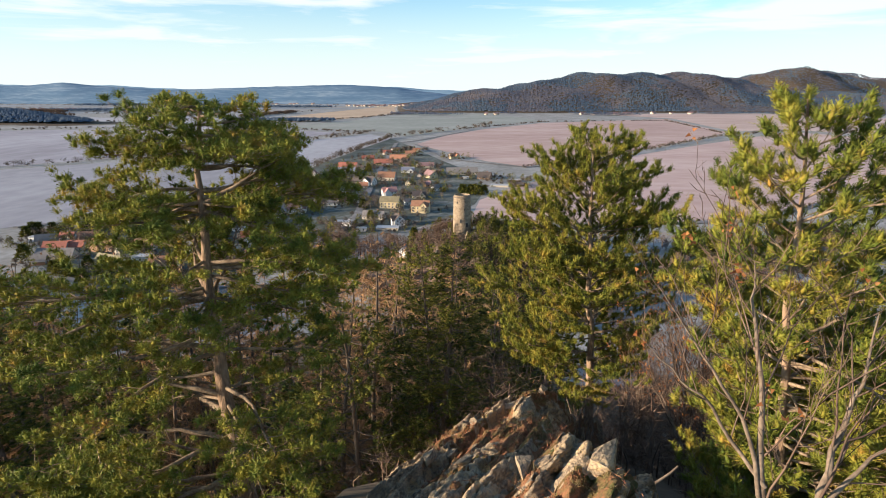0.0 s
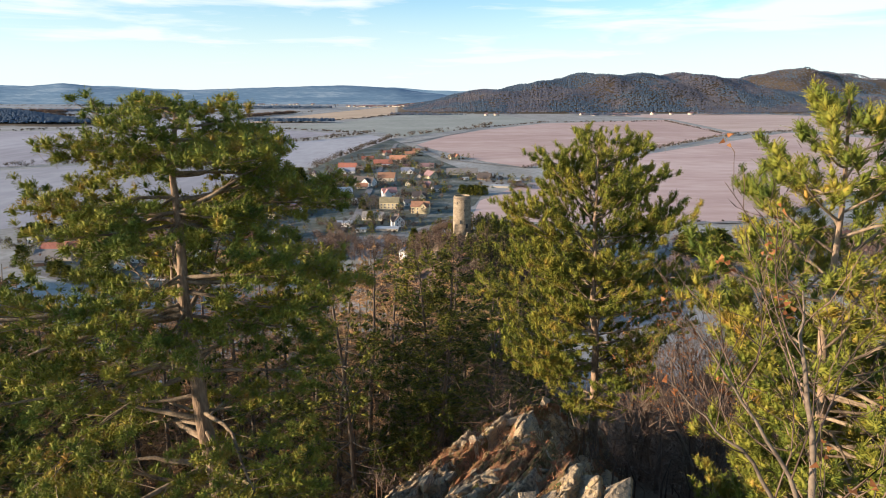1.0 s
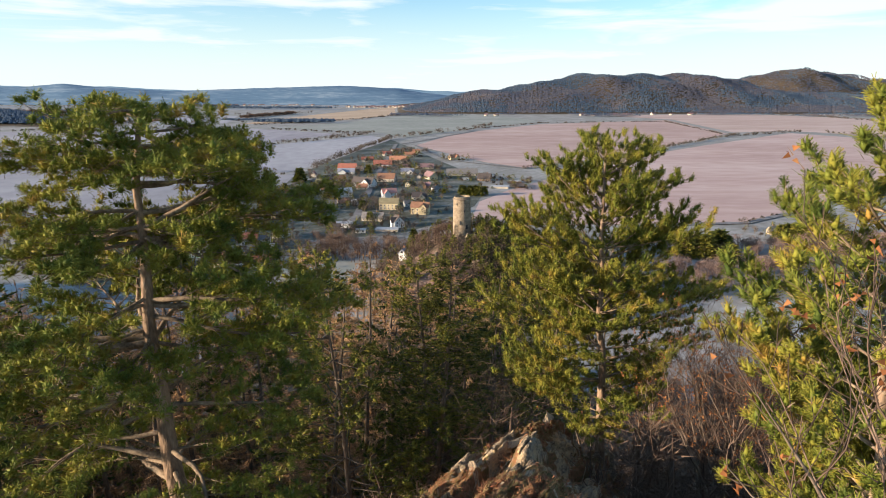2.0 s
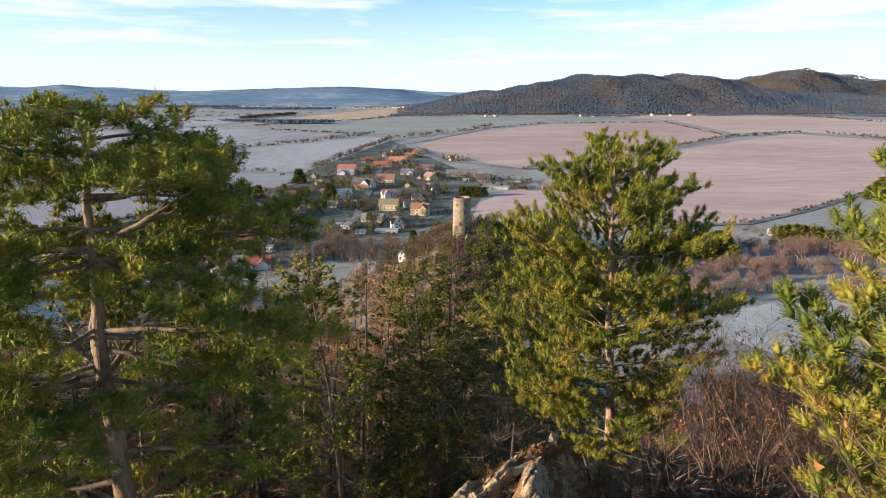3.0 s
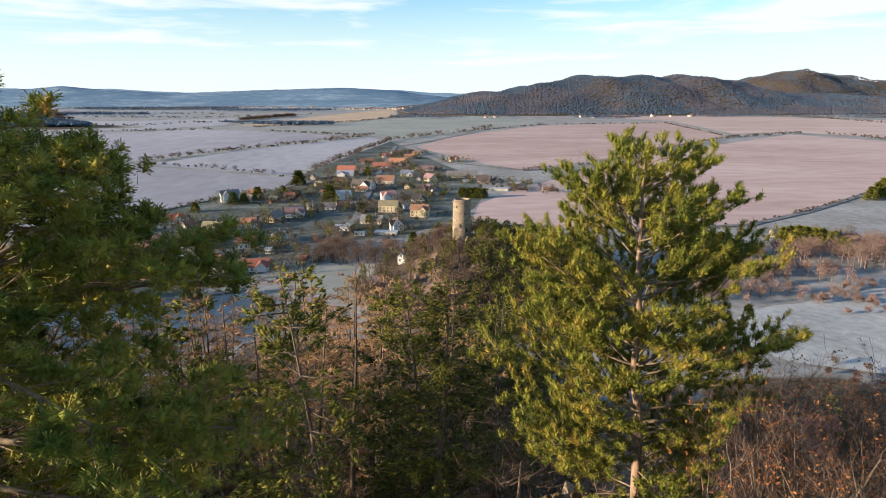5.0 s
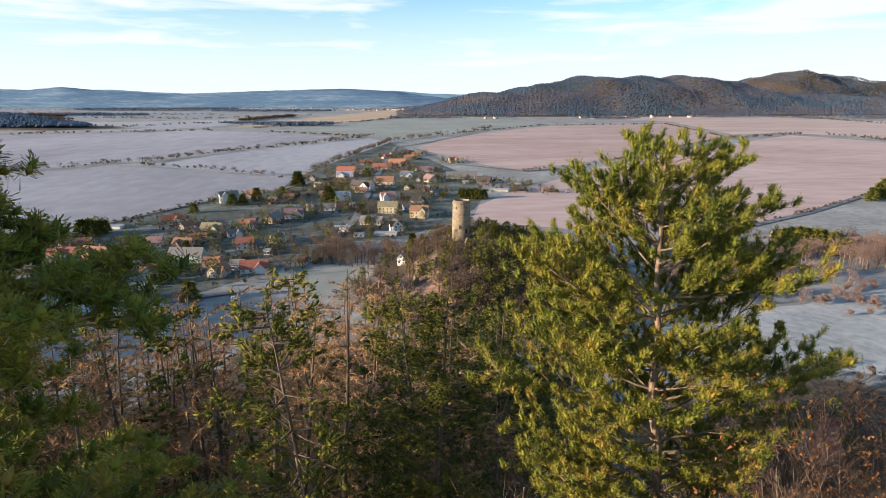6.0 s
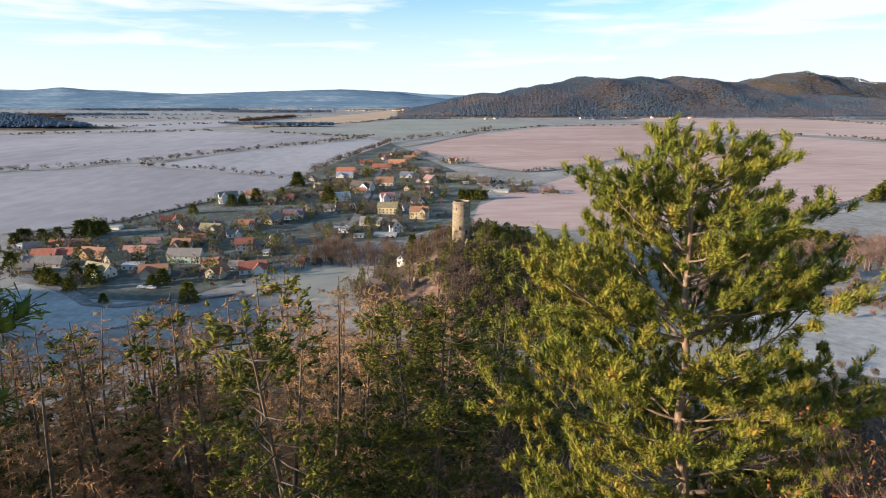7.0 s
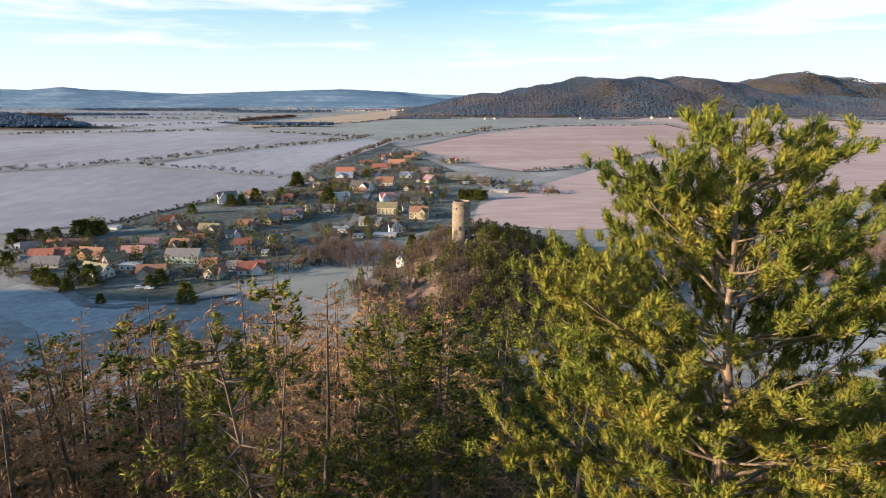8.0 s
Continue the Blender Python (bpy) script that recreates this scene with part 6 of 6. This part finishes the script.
parked_car(-143, 284, 10, car_white, "white car parked on grass beside village houses")
parked_car(-138, 283, 5, car_white, "white car parked on grass beside village houses")
parked_car(-93, 266, 15, car_white, "white car parked by the meadow track")
parked_car(118, 570, 12, car_white, "white van-like car standing at the field edge")
parked_car(-60, 372, 80, ROOFS["blue"], "dark blue car on the village street")
parked_car(-66, 420, 60, car_white, "white car on the village street")


def snag(x, y, h, turn, seed):
    """A short broken stump with a pale split end."""
    r = np.random.default_rng(seed)
    e = new("broken_stump")
    z = on_rock(x, y) if 4 < y < 24 else ground_at(x, y)
    e.matrix_basis = pose(x, y, z, 0, 0, turn)
    tagged(e, "broken dead branch stump bleached pale at its end", "stump")
    b = Build()
    b.tube(curve((0, 0, -0.3), (0.2, 0, 1), h, 6, (0.3, 0, 0), 0.08, r), np.linspace(0.026, 0.02, 6), 8)
    stem = piece("stem", b, bark_birch, e, smooth=True)
    b = Build()
    b.tube(curve((0.1 * h, 0, h * 0.72), (0.9, 0.1, 0.4), 0.35, 4, (0, 0, 0.2), 0.05, r), np.linspace(0.018, 0.014, 4), 7)
    piece("side_branch", b, bark_birch, e)
    return e


snag(2.5, 6.3, 0.5, 10, 1)
snag(4.9, 17.6, 0.8, 120, 2)


def dead_brush():
    """Thin grey twigs standing round the foot of the young pine and the rock's rim."""
    r = random.Random(77)
    b = Build()
    for k in range(46):
        x, y = r.uniform(4.2, 8.5), r.uniform(13, 22.5)
        z = max(on_rock(x, y) if x < 7.4 else -9, ground_at(x, y))
        h = r.uniform(0.6, 1.7)
        fuzzy(b, x, y, z, h, h * r.uniform(0.4, 0.7), 160, 300 + k, 0.008)
    for k in range(40):
        x, y = r.uniform(-4.5, 1.5), r.uniform(13, 22)
        z = ground_at(x, y)
        h = r.uniform(0.5, 1.2)
        fuzzy(b, x, y, z, h, h * r.uniform(0.5, 0.7), 200, 400 + k, 0.007)
    tagged(piece("dead_brush", b, twig_bare), "thin dead brushwood round the rock and pine foot", "brush", kind="stuff")


dead_brush()
